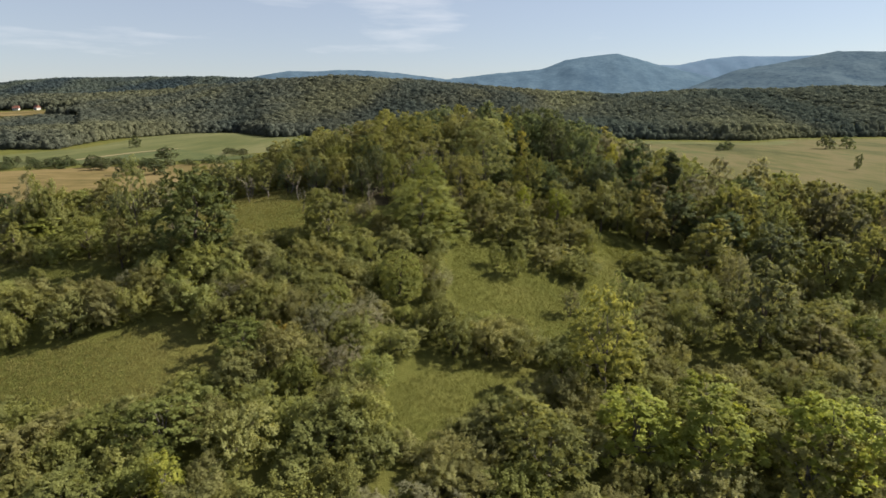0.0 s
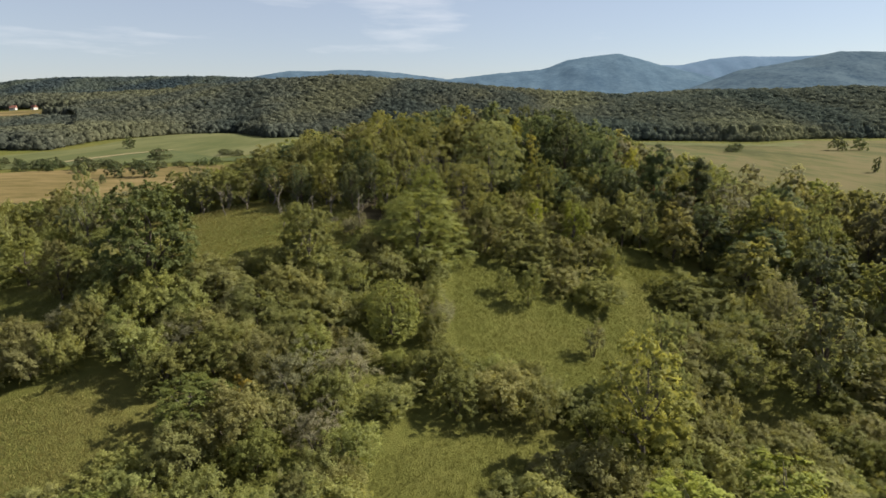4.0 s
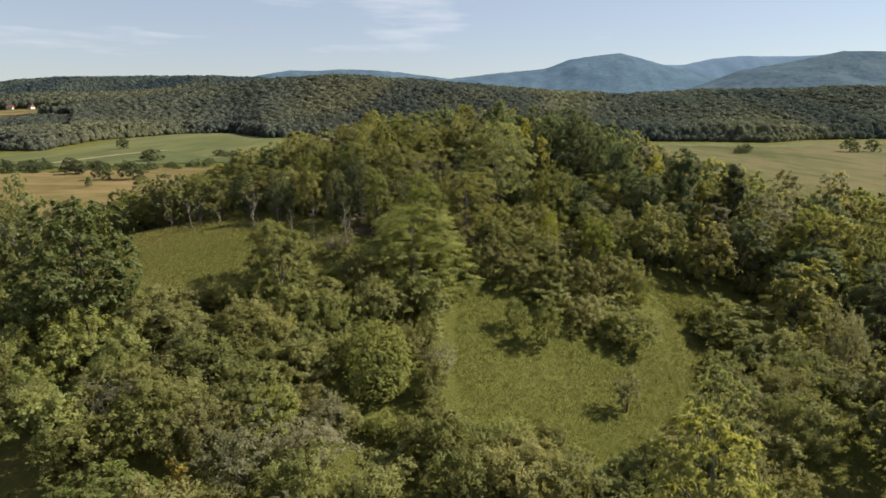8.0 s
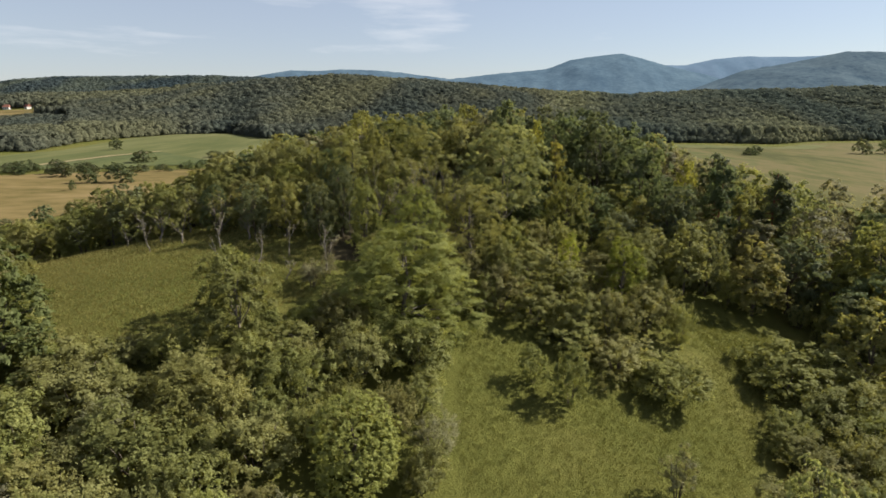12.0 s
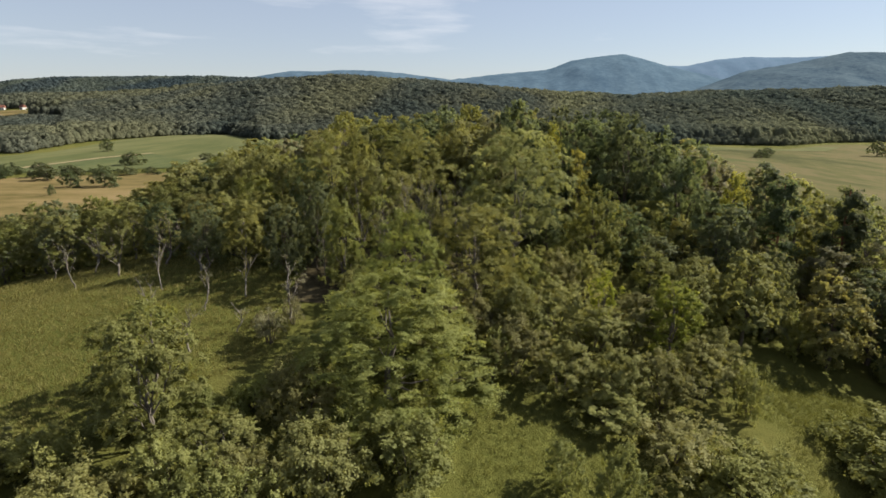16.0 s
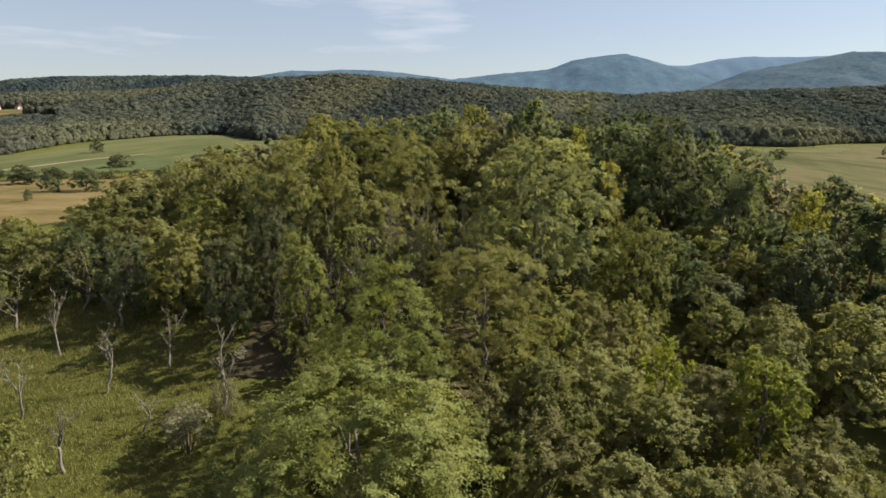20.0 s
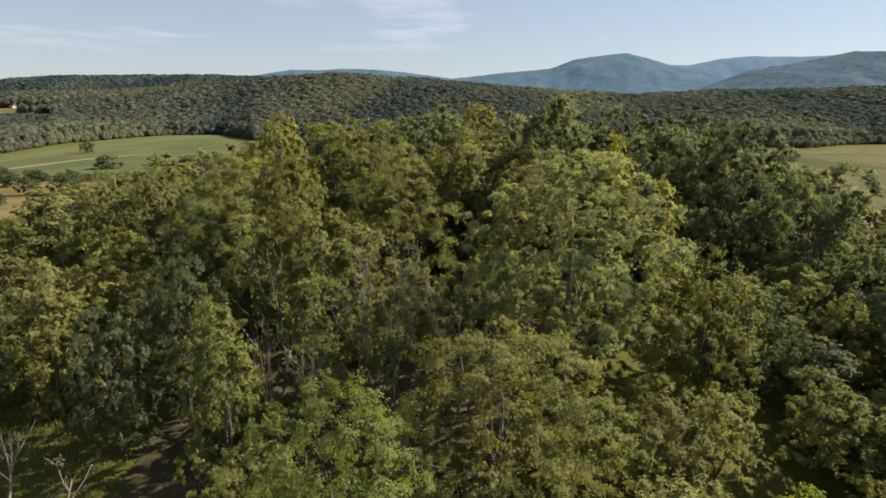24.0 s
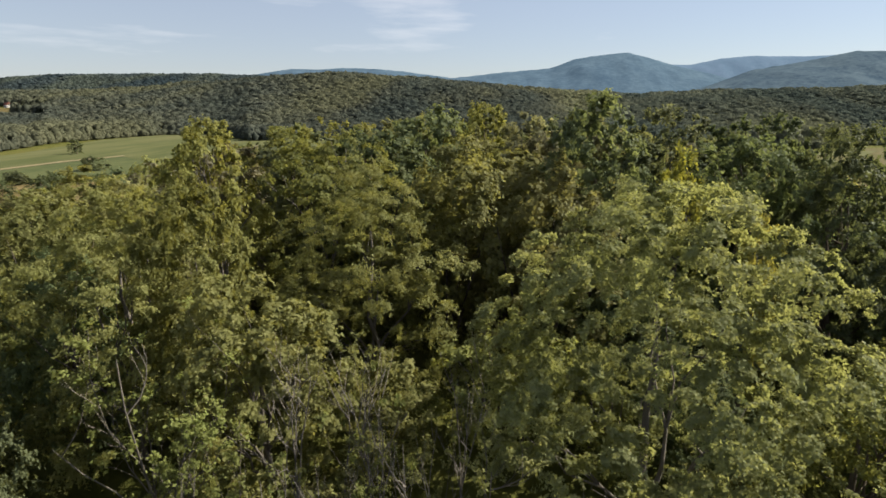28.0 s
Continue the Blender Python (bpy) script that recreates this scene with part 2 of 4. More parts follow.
# blue haze painted by distance: palest and strongest glow on the farthest range
HAZE_FAR = hazed_material("mountain_haze_far", (0.042, 0.063, 0.086), (0.052, 0.073, 0.099), 1.0)
HAZE_MID = hazed_material("mountain_haze", (0.024, 0.039, 0.055), (0.042, 0.062, 0.078), 0.9)
HAZE_NEAR = hazed_material("mountain_haze_near", (0.019, 0.030, 0.041), (0.042, 0.057, 0.066), 0.8)
PLASTER = rough_material("plaster", [(0.3, (0.420, 0.399, 0.364)), (0.7, (0.546, 0.532, 0.504))], 0.3, 3, 0.01)
ROOF_TILE = rough_material("roof_tile", [(0.3, (0.136, 0.062, 0.049)), (0.7, (0.223, 0.105, 0.077))], 0.4, 3, 0.03)
WINDOW_DARK = rough_material("window_dark", [(0.3, (0.02, 0.02, 0.025)), (0.7, (0.05, 0.05, 0.06))], 0.5, 3, 0.0, 0.2)

# ---- ground ----
# Smooth swellings of the hill: place and height of each, all of the same width
HILL = [(-80, 0, -3.9), (-40, 0, 1.9), (0, 0, -1.5), (40, 0, -2.7), (80, 0, -2.3), (-80, 40, -1.3), (-40, 40, 3.8), (0, 40, 1.3), (40, 40, 2.1), (80, 40, 2.9), (-80, 80, 4.6), (-40, 80, 6.7), (0, 80, 3.7), (40, 80, -7.4), (80, 80, 3.9), (-80, 120, 3.4), (-40, 120, 3.1), (0, 120, 6.2), (40, 120, 9.7), (80, 120, -4.5), (-80, 160, -1.8), (-40, 160, 6.7), (0, 160, 7.2), (40, 160, 3.0), (80, 160, 1.4), (-80, 200, -0.5), (-40, 200, 0.5), (0, 200, -1.8), (40, 200, 0.8), (80, 200, -1.5)]
HILL_WIDTH = 36.0
CREST_U = [-0.91, -0.726, -0.568, -0.493, -0.399, -0.307, -0.169, -0.059, 0.015, 0.107, 0.199, 0.292, 0.384, 0.503, 0.614, 0.722, 0.937]
CREST_S = [0.0189, 0.0126, 0.0140, 0.0205, 0.0290, 0.0352, 0.0396, 0.0405, 0.0335, 0.0246, 0.0184, 0.0166, 0.0202, 0.0237, 0.0246, 0.0246, 0.0219]
EDGE_U = [-0.741, -0.646, -0.55, -0.502, -0.417, -0.342, -0.286, -0.229, -0.079, 0.203, 0.345, 0.392, 0.515, 0.58, 0.738]
EDGE_Y = [530, 530, 686, 737, 828, 845, 723, 751, 698, 653, 631, 631, 613, 663, 686]
FAR_U = [-1.3, -0.907, -0.722, -0.629, -0.491, -0.371, -0.298, -0.17, 0.0]
FAR_S = [0.028, 0.0304, 0.034, 0.0411, 0.0429, 0.0437, 0.0411, 0.0278, 0.012]
NEARER_U = [0.1, 0.2, 0.3, 0.445, 0.6, 0.75, 1.0]
NEARER_S = [-0.012, -0.004, 0.0125, 0.0225, 0.0268, 0.0285, 0.026]
CREST_Y, FAR_Y, NEARER_Y = 1500.0, 2700.0, 1000.0


def smooth(v):
    v = np.clip(v, 0, 1)
    return v * v * (3 - 2 * v)


def ground_z(x, y):
    """Height of the land: the hill, the valley floor, the wooded ridge and the farther ridge."""
    x, y = np.asarray(x, float), np.asarray(y, float)
    base = -8 + 3 * np.tanh(x / 150)
    z = base.copy()
    for hx, hy, a in HILL:
        z = z + a * np.exp(-((x - hx) ** 2 + (y - hy) ** 2) / (2 * HILL_WIDTH ** 2))
    u = x / np.maximum(y, 50)
    edge = np.interp(u, EDGE_U, EDGE_Y)
    crest = 30 + np.interp(u, CREST_U, CREST_S) * CREST_Y - 15
    rise = smooth((y - edge) / (CREST_Y - edge)) ** 0.9 * (1 - 0.5 * smooth((y - CREST_Y) / 700))
    # beyond the pasture a nearer wooded hill stands before the ridge, with a hollow between them
    east = smooth((u - 0.1) / 0.14)
    nearer = 30 + np.interp(u, NEARER_U, NEARER_S) * NEARER_Y - 15
    rise = rise * (1 - east) + east * smooth((y - 1080) / 420) * (1 - 0.5 * smooth((y - CREST_Y) / 700))
    knoll = smooth((y - edge) / (NEARER_Y - edge)) * (1 - 0.8 * smooth((y - NEARER_Y) / 260))
    z = z + (crest - base) * rise
    z = np.maximum(z, base + (nearer - base) * knoll * east)
    z = z + 7.0 * rise * np.sin(x / 97 + 1.3) * np.sin(y / 83 + 0.78)
    second = 30 + np.interp(u, FAR_U, FAR_S) * FAR_Y - 16
    bump = np.where(y > 1400, np.exp(-((y - FAR_Y) / 520) ** 2), 0)
    return np.maximum(z, second * bump - 8 * (1 - bump))


def gz(x, y):
    return float(ground_z(np.array([x]), np.array([y]))[0])


def mesh_of(name, verts, faces, smooth_shade=False):
    me = bpy.data.meshes.new(name)
    me.from_pydata([tuple(v) for v in verts], [], [tuple(f) for f in faces])
    if smooth_shade:
        me.shade_smooth()
    return me


def quads_of(name, corners):
    """A mesh of loose faces from an array of n x k corners."""
    n, k = corners.shape[:2]
    me = bpy.data.meshes.new(name)
    me.vertices.add(n * k)
    me.vertices.foreach_set("co", corners.astype(np.float32).ravel())
    me.loops.add(n * k)
    me.loops.foreach_set("vertex_index", np.arange(n * k, dtype=np.int32))
    me.polygons.add(n)
    me.polygons.foreach_set("loop_start", np.arange(0, n * k, k, dtype=np.int32))
    me.update(calc_edges=True)
    return me


def part(name, me, material, parent=None, label=""):
    ob = new(name, me)
    if me.materials:
        me.materials[0] = material
    else:
        me.materials.append(material)
    if parent is not None:
        ob.parent = parent
    return tagged(ob, label)


def grid_mesh(name, X, Y, Z):
    ny, nx = X.shape
    i = np.arange(nx * ny).reshape(ny, nx)
    f = np.stack([i[:-1, :-1], i[:-1, 1:], i[1:, 1:], i[1:, :-1]], -1).reshape(-1, 4)
    return mesh_of(name, np.stack([X, Y, Z], -1).reshape(-1, 3).tolist(), f.tolist(), True)


gx, gy = np.meshgrid(45 * np.sinh(np.linspace(-5.2, 5.2, 320)), 80 + 45 * np.sinh(np.linspace(-4.2, 5.28, 330)))
ground = part("ground", grid_mesh("ground", gx, gy, ground_z(gx, gy)), TURF)
tagged(ground, "rolling grassy land, olive green and straw coloured", "ground", kind="structure")


def inside(poly, x, y):
    """Which of the points lie in the polygon."""
    hit = np.zeros(np.shape(x), bool)
    for (ax, ay), (bx, by) in zip(poly, poly[1:] + poly[:1]):
        if ay != by:
            hit ^= ((ay > y) != (by > y)) & (x < (bx - ax) * (y - ay) / (by - ay) + ax)
    return hit


def field(name, poly, material, label, lift, step=9.0):
    """A field: a sheet draped on the land, cut to its outline."""
    xs, ys = [p[0] for p in poly], [p[1] for p in poly]
    X, Y = np.meshgrid(np.arange(min(xs), max(xs) + step, step), np.arange(min(ys), max(ys) + step, step))
    bm = bmesh.new()
    vs = [bm.verts.new((px, py, 0)) for px, py in poly]
    f = bm.faces.new(vs)
    bmesh.ops.triangulate(bm, faces=[f])
    for axis, lo, hi in ((0, min(xs), max(xs)), (1, min(ys), max(ys))):
        v = lo + step
        while v < hi:
            at, no = [0, 0, 0], [0, 0, 0]
            at[axis], no[axis] = v, 1
            bmesh.ops.bisect_plane(bm, geom=bm.verts[:] + bm.edges[:] + bm.faces[:], plane_co=at, plane_no=no)
            v += step
    bm.faces.ensure_lookup_table()
    bm.normal_update()
    co = np.array([v.co[:] for v in bm.verts])
    z = ground_z(co[:, 0], co[:, 1]) + lift
    for v, h in zip(bm.verts, z):
        v.co.z = h
    if bm.faces[0].normal.z < 0:
        bmesh.ops.reverse_faces(bm, faces=bm.faces[:])
    me = bpy.data.meshes.new(name)
    bm.to_mesh(me)
    bm.free()
    me.shade_smooth()
    ob = part(name, me, material)
    return tagged(ob, label, "field", kind="structure")


field("field", [(-345, 440), (-322, 538), (-360, 717), (-347, 838), (-290, 852), (-209, 735), (-150, 770), (-95, 720), (-110, 560), (-165, 453), (-238, 531), (-241, 459), (-243, 385), (-275, 360)], FIELD_GREEN,
      "pale green mown field below the wooded ridge", 0.25, 16)
field("field", [(-262, 392), (-252, 480), (-235, 526), (-161, 446), (-120, 500), (-90, 440), (-181, 412), (-215, 388)], FIELD_CROP, "bluish green crop field", 0.5, 14)
field("track", [(-262, 388), (-256, 390), (-246, 478), (-231, 524), (-236, 529), (-252, 482)], TRACK_EARTH, "pale earth track along the crop field", 0.75, 14)
field("field", [(-280, 330), (-235, 362), (-168, 388), (-90, 410), (-80, 350), (-120, 280), (-140, 225), (-210, 225)], FIELD_TAN, "dry tan stubble field", 0.25, 12)
field("field", [(150, 610), (217, 597), (289, 562), (358, 617), (463, 627), (620, 650), (560, 380), (330, 190), (150, 190), (140, 330), (130, 470)], FIELD_PASTURE, "dry yellowish pasture on the valley floor", 0.25, 16)
field("field", [(140, 606), (217, 592), (289, 557), (330, 590), (345, 580), (300, 530), (225, 545), (140, 560)], FIELD_GREEN, "green strip of meadow along the forest rim", 0.5, 14)


# ---- distant mountains ----
def mountain(us, slopes, y, foot, depth, material, label, seed):
    """A far mountain range whose ridge follows the outline; its near flank falls in spurs."""
    n, k = 150, 26
    u = np.linspace(us[0], us[-1], n)
    top = 30 + np.interp(u, us, slopes) * y
    top = np.convolve(np.pad(top, 2, mode="edge"), [0.1, 0.2, 0.4, 0.2, 0.1], "valid")
    X, Y, Z = np.zeros((k, n)), np.zeros((k, n)), np.zeros((k, n))
    for j in range(k):
        s = j / (k - 1)
        yy = y - depth * (1 - s)
        X[j] = u * yy
        for i in range(n):
            spur = noise.noise((X[j, i] * 0.004 + seed, yy * 0.0016, seed)) + 0.5 * noise.noise((X[j, i] * 0.012, yy * 0.005, seed + 3))
            Y[j, i] = yy
            Z[j, i] = foot + (top[i] * yy / y - foot) * (math.sin(s * math.pi / 2) ** 1.15) + (0 if s in (0, 1) else spur * 30 * math.sin(s * math.pi))
            if s == 1:
                Z[j, i] += 5 * noise.noise((X[j, i] * 0.02, 0, seed))
    ob = part("mountain", grid_mesh("mountain", X, Y, Z), material)
    return tagged(ob, label, "mountain", "mountains on the skyline", "structure")


mountain([-0.34, -0.316, -0.298, -0.251, -0.205, -0.169, -0.123, -0.077, 0.001, 0.03], [0.034, 0.0411, 0.0464, 0.0534, 0.0525, 0.0552, 0.0543, 0.0508, 0.0411, 0.036], 4500, 40, 700, HAZE_MID,
         "long flat mountain ridge in the distance, coloured blue as haze", 1.0)
mountain([0.24, 0.29, 0.348, 0.38, 0.425, 0.47, 0.561, 0.634, 0.714, 0.835, 1.0], [0.045, 0.0543, 0.0631, 0.0622, 0.0718, 0.0762, 0.0762, 0.0796, 0.0814, 0.0762, 0.07], 4600, 60, 500, HAZE_FAR,
         "mountain ridge in pale blue haze colour, farthest of the range", 5.0)
mountain([-0.03, 0.006, 0.079, 0.161, 0.197, 0.233, 0.279, 0.316, 0.348, 0.409, 0.475, 0.53], [0.036, 0.0402, 0.049, 0.0561, 0.0701, 0.0753, 0.0805, 0.0718, 0.0631, 0.0499, 0.0322, 0.02], 4150, 20, 900, HAZE_MID,
         "wooded mountain with a rounded summit, coloured blue as haze", 9.0)
mountain([0.36, 0.402, 0.473, 0.562, 0.633, 0.713, 0.833, 1.0], [0.016, 0.0278, 0.0543, 0.0692, 0.084, 0.0831, 0.0866, 0.08], 3500, 15, 1100, HAZE_NEAR,
         "wooded mountain flank, its green blued as haze", 13.0)


# ---- trees: builders ----
def tube(path, radii, sides=6):
    """Vertices and faces of a tapered round stem along a path."""
    path = [Vector(p) for p in path]
    verts, faces = [], []
    for i, (p, r) in enumerate(zip(path, radii)):
        t = (path[min(i + 1, len(path) - 1)] - path[max(i - 1, 0)]).normalized()
        a = t.cross(Vector((0.31, 0.95, 0.02))).normalized()
        b = t.cross(a)
        for k in range(sides):
            w = 2 * math.pi * k / sides
            verts.append(p + r * (math.cos(w) * a + math.sin(w) * b))
    for i in range(len(path) - 1):
        for k in range(sides):
            k2 = (k + 1) % sides
            faces.append((i * sides + k, i * sides + k2, (i + 1) * sides + k2, (i + 1) * sides + k))
    faces.append(tuple(range((len(path) - 1) * sides, len(path) * sides)))
    return verts, faces


def joined(pieces):
    verts, faces = [], []
    for v, f in pieces:
        n = len(verts)
        verts += v
        faces += [tuple(i + n for i in q) for q in f]
    return verts, faces


def bent(rng, a, b, steps, wander):
    """A slightly crooked line from a to b."""
    a, b = Vector(a), Vector(b)
    out = []
    for i in range(steps + 1):
        s = i / steps
        off = Vector((rng.uniform(-1, 1), rng.uniform(-1, 1), rng.uniform(-0.5, 0.5))) * wander * (0 if i in (0, steps) else 1)
        out.append(a.lerp(b, s) + off)
    return out


def leaves(rs, centres, outward, per, size, spread, flat, droop=0.25, up=0.8, three=False, slim=1.0, twigs=7):
    """Leaves along the twigs of each clump: shoots fan outwards and bend down at their tips; rs is a seeded numpy generator."""
    n = len(centres)
    reach = spread * rs.uniform(0.7, 1.35, n)
    way = 0.75 * outward[:, None, :] + np.array([0, 0, 0.3]) + rs.normal(0, 0.62, (n, twigs, 3))
    way[:, :, 2] *= 0.35 + 0.65 * min(1.0, flat)
    way /= np.linalg.norm(way, axis=2)[:, :, None] + 1e-6
    length = reach[:, None] * rs.uniform(0.7, 1.55, (n, twigs))
    pick = rs.integers(0, twigs, (n, per))
    row = np.arange(n)[:, None]
    d, far = way[row, pick].reshape(-1, 3), length[row, pick].ravel()
    s = rs.uniform(0.0, 1.0, n * per) ** 0.8
    side = np.repeat(reach, per) * (0.22 - 0.12 * s)
    p = d * (far * s)[:, None] + rs.normal(0, 1, (n * per, 3)) * side[:, None] * np.array([1, 1, 0.35 + 0.65 * min(1.0, flat)])
    p[:, 2] -= droop * (far * s) ** 2 / np.repeat(reach, per) * 0.8
    at = np.repeat(centres, per, 0) + p
    o = np.repeat(outward, per, 0)
    nrm = up * np.array([0, 0, 0.6]) + 0.5 * o + 0.5 * p / np.repeat(reach, per)[:, None] + rs.normal(0, 0.42, (n * per, 3))
    nrm /= np.linalg.norm(nrm, axis=1)[:, None]
    t = d * 0.7 + rs.normal(0, 0.7, (n * per, 3))
    t -= nrm * (t * nrm).sum(1)[:, None]
    t /= np.linalg.norm(t, axis=1)[:, None] + 1e-6
    b = np.cross(nrm, t)
    s = size * rs.uniform(0.6, 1.35, (n * per, 1))
    w = s * rs.uniform(0.5, 0.85, (n * per, 1)) * slim
    if three:
        return np.stack([at - t * s * 0.9, at + t * s * 0.5 - b * w, at + t * s * 0.7 + b * w], 1)
    return np.stack([at - t * s, at - b * w + t * s * 0.12, at + t * s, at + b * w + t * s * 0.12], 1)


def extent(q):
    """Height and crown radius that a set of leaves really fills."""
    p = q.reshape(-1, 3)
    return float(np.percentile(p[:, 2], 99.6)), float(np.percentile(np.hypot(p[:, 0], p[:, 1]), 95))


def crown_points(rs, lobes, count, low=-0.45, inner=0.2, ragged=1.06):
    """Clump places on the shells of the lobes, with their outward ways; a part of them lies inside."""
    lobes = np.array(lobes, float)
    area = lobes[:, 3] * lobes[:, 4] + lobes[:, 3] * lobes[:, 5]
    got_p, got_o = [], []
    pick = rs.choice(len(lobes), count * 5, p=area / area.sum())
    for k in pick:
        d = rs.normal(0, 1, 3)
        d /= np.linalg.norm(d)
        if d[2] < low and rs.uniform() < 0.8:
            continue
        deep = rs.uniform(0.35, 0.75) if rs.uniform() < inner else rs.uniform(0.8, ragged)
        p = lobes[k, :3] + d * lobes[k, 3:] * deep
        q = (p - lobes[:, :3]) / lobes[:, 3:]
        near = np.sqrt((q * q).sum(1))
        near[k] = 9
        if near.min() < 0.72 and deep > 0.8:
            continue
        got_p.append(p)
        got_o.append(d)
        if len(got_p) == count:
            break
    return np.array(got_p), np.array(got_o)


def tree_template(name, seed, H, R, lobes, clumps, per, leaf, spread, flat, leaf_mat, bark, trunk_r, bare=0.25, crown_label="", droop=0.25, inner=0.2, low=-0.45, limbs=6, three=False, slim=1.0):
    """A broad-leaved tree of height H and crown radius R: tapered trunk with limbs, crown of leaf sprays."""
    rng, rs = random.Random(seed), np.random.default_rng(seed)
    pts, ways = crown_points(rs, lobes, clumps, low, inner)
    top = Vector((rng.uniform(-.1, .1) * R, rng.uniform(-.1, .1) * R, H * 0.72))
    spine = bent(rng, (0, 0, -0.4), top, 6, 0.03 * H)
    stem, arms = [tube(spine, [trunk_r * (1.15 - 0.92 * i / 6) for i in range(7)], 7)], []
    order = sorted(range(len(lobes)), key=lambda k: -lobes[k][3])[:limbs]
    for k in order:
        c = Vector(lobes[k][:3])
        s = max(bare, min(0.75, c.z / H - 0.28))
        a = spine[0].lerp(spine[-1], s)
        tip = c + Vector((0, 0, lobes[k][5] * 0.45))
        arm = bent(rng, a, tip, 4, 0.03 * H)
        pieces = []
        arms.append(pieces)
        pieces.append(tube(arm, [trunk_r * 0.5 * (1 - 0.85 * i / 4) for i in range(5)], 5))
        for j in range(3):
            w = Vector((rng.uniform(-1, 1), rng.uniform(-1, 1), rng.uniform(0.1, 0.9))).normalized() * lobes[k][3] * 0.85
            pieces.append(tube(bent(rng, arm[2 + j % 2], c + w, 3, 0.02 * H), [trunk_r * 0.2, trunk_r * 0.15, trunk_r * 0.09, trunk_r * 0.03], 4))
    root = new(name)
    if limbs <= 4:
        stem += [piece for pieces in arms for piece in pieces]
        arms = []
    v, f = joined(stem)
    part("trunk", mesh_of("trunk", v, f, True), bark, root)
    for pieces in arms:
        v, f = joined(pieces)
        part("limb", mesh_of("limb", v, f, True), bark, root)
    q = leaves(rs, pts, ways, per, leaf, spread, flat, droop, 0.8, three, slim)
    part("crown", quads_of("crown", q), leaf_mat, root, crown_label)
    root["size"] = extent(q)
    return root


def round_lobes(rng, H, R, n, base=0.05, tall=1.0):
    """Lobes of a full, uneven crown, leafy almost to the ground: rings of lumps round a core."""
    out = [(0, 0, H * (0.5 + base / 2), R * 0.66, R * 0.66, H * (0.46 - base / 2))]
    for level, reach, share in ((0.2 + base * 0.6, 0.6, 0.3), (0.45, 0.64, 0.32), (0.68, 0.54, 0.24), (0.84, 0.3, 0.14)):
        k = max(1, round(n * share))
        turn = rng.uniform(0, 6)
        for i in range(k):
            w = turn + 2 * math.pi * (i + rng.uniform(-0.3, 0.3)) / k
            q = R * rng.uniform(0.3, 0.46)
            d = R * reach * rng.uniform(0.8, 1.2)
            z = H * (level + rng.uniform(-0.08, 0.08))
            out.append((math.cos(w) * d, math.sin(w) * d, z, q, q, min(q * tall * rng.uniform(0.75, 1.1), H * 1.02 - z)))
    return out


def shrub_template(name, seed, H, R, clumps, per, leaf, spread, leaf_mat, bark, lumps=6, three=True):
    """A many-stemmed shrub, leafy to the ground."""
    rng, rs = random.Random(seed), np.random.default_rng(seed)
    lobes = [(0, 0, H * 0.38, R * 0.62, R * 0.62, H * 0.38)]
    for i in range(lumps):
        w = 2 * math.pi * (i + rng.uniform(-0.4, 0.4)) / lumps
        q, k = R * rng.uniform(0.22, 0.46), rng.uniform(0.35, 0.8)
        mid = H * rng.uniform(0.25, 0.62)
        lobes.append((math.cos(w) * R * k, math.sin(w) * R * k, mid, q, q, min(q * rng.uniform(1.1, 1.9), H - mid)))
    for i in range(4):
        w = rng.uniform(0, 6.28)
        q, k = R * rng.uniform(0.16, 0.27), rng.uniform(0.1, 0.5)
        lobes.append((math.cos(w) * R * k, math.sin(w) * R * k, H * rng.uniform(0.66, 0.8), q, q, H * rng.uniform(0.16, 0.24)))
    pts, ways = crown_points(rs, lobes, clumps, -0.35, 0.15, 1.3)
    stems = []
    for i in range(6):
        w = 2 * math.pi * i / 6 + rng.uniform(-0.4, 0.4)
        tip = (math.cos(w) * R * 0.6, math.sin(w) * R * 0.6, H * rng.uniform(0.6, 0.85))
        stems.append(tube(bent(rng, (math.cos(w) * 0.15, math.sin(w) * 0.15, -0.2), tip, 3, 0.12), [0.06, 0.05, 0.035, 0.012], 4))
    root = new(name)
    v, f = joined(stems)
    part("stem", mesh_of("stem", v, f, True), bark, root)
    q = leaves(rs, pts, ways, per, leaf, spread, 0.95, 0.1, 0.9, three)
    part("foliage", quads_of("foliage", q), leaf_mat, root)
    root["size"] = extent(q)
    return root


def branch_out(rng, start, way, length, r, level, pieces, leafy, rise=0.35):
    """A crooked branch that bends upwards, with its side branches, to fine twigs."""
    path, at, d = [start], start.copy(), way.normalized()
    steps = 4 if level > 1 else 3
    for i in range(steps):
        d = (d + Vector((rng.uniform(-1, 1), rng.uniform(-1, 1), rng.uniform(-0.6, 0.9))) * 0.3 + Vector((0, 0, rise * 0.4))).normalized()
        at = at + d * length / steps
        path.append(at.copy())
    pieces.append(tube(path, [r * (1 - 0.72 * i / steps) for i in range(steps + 1)], 5 if level > 1 else 3))
    leafy.append(at)
    if level == 0:
        return
    for i in range(rng.choice((3, 4, 5)) if level > 1 else rng.choice((2, 3))):
        k = rng.randint(1, steps)
        side = Vector((rng.uniform(-1, 1), rng.uniform(-1, 1), rng.uniform(-0.3, 0.8))).normalized()
        w2 = ((path[k] - path[k - 1]).normalized() * 0.5 + side * 0.75).normalized()
        branch_out(rng, path[k - 1].lerp(path[k], rng.uniform(0.3, 1)), w2, length * rng.uniform(0.32, 0.6), r * 0.5, level - 1, pieces, leafy, rise)


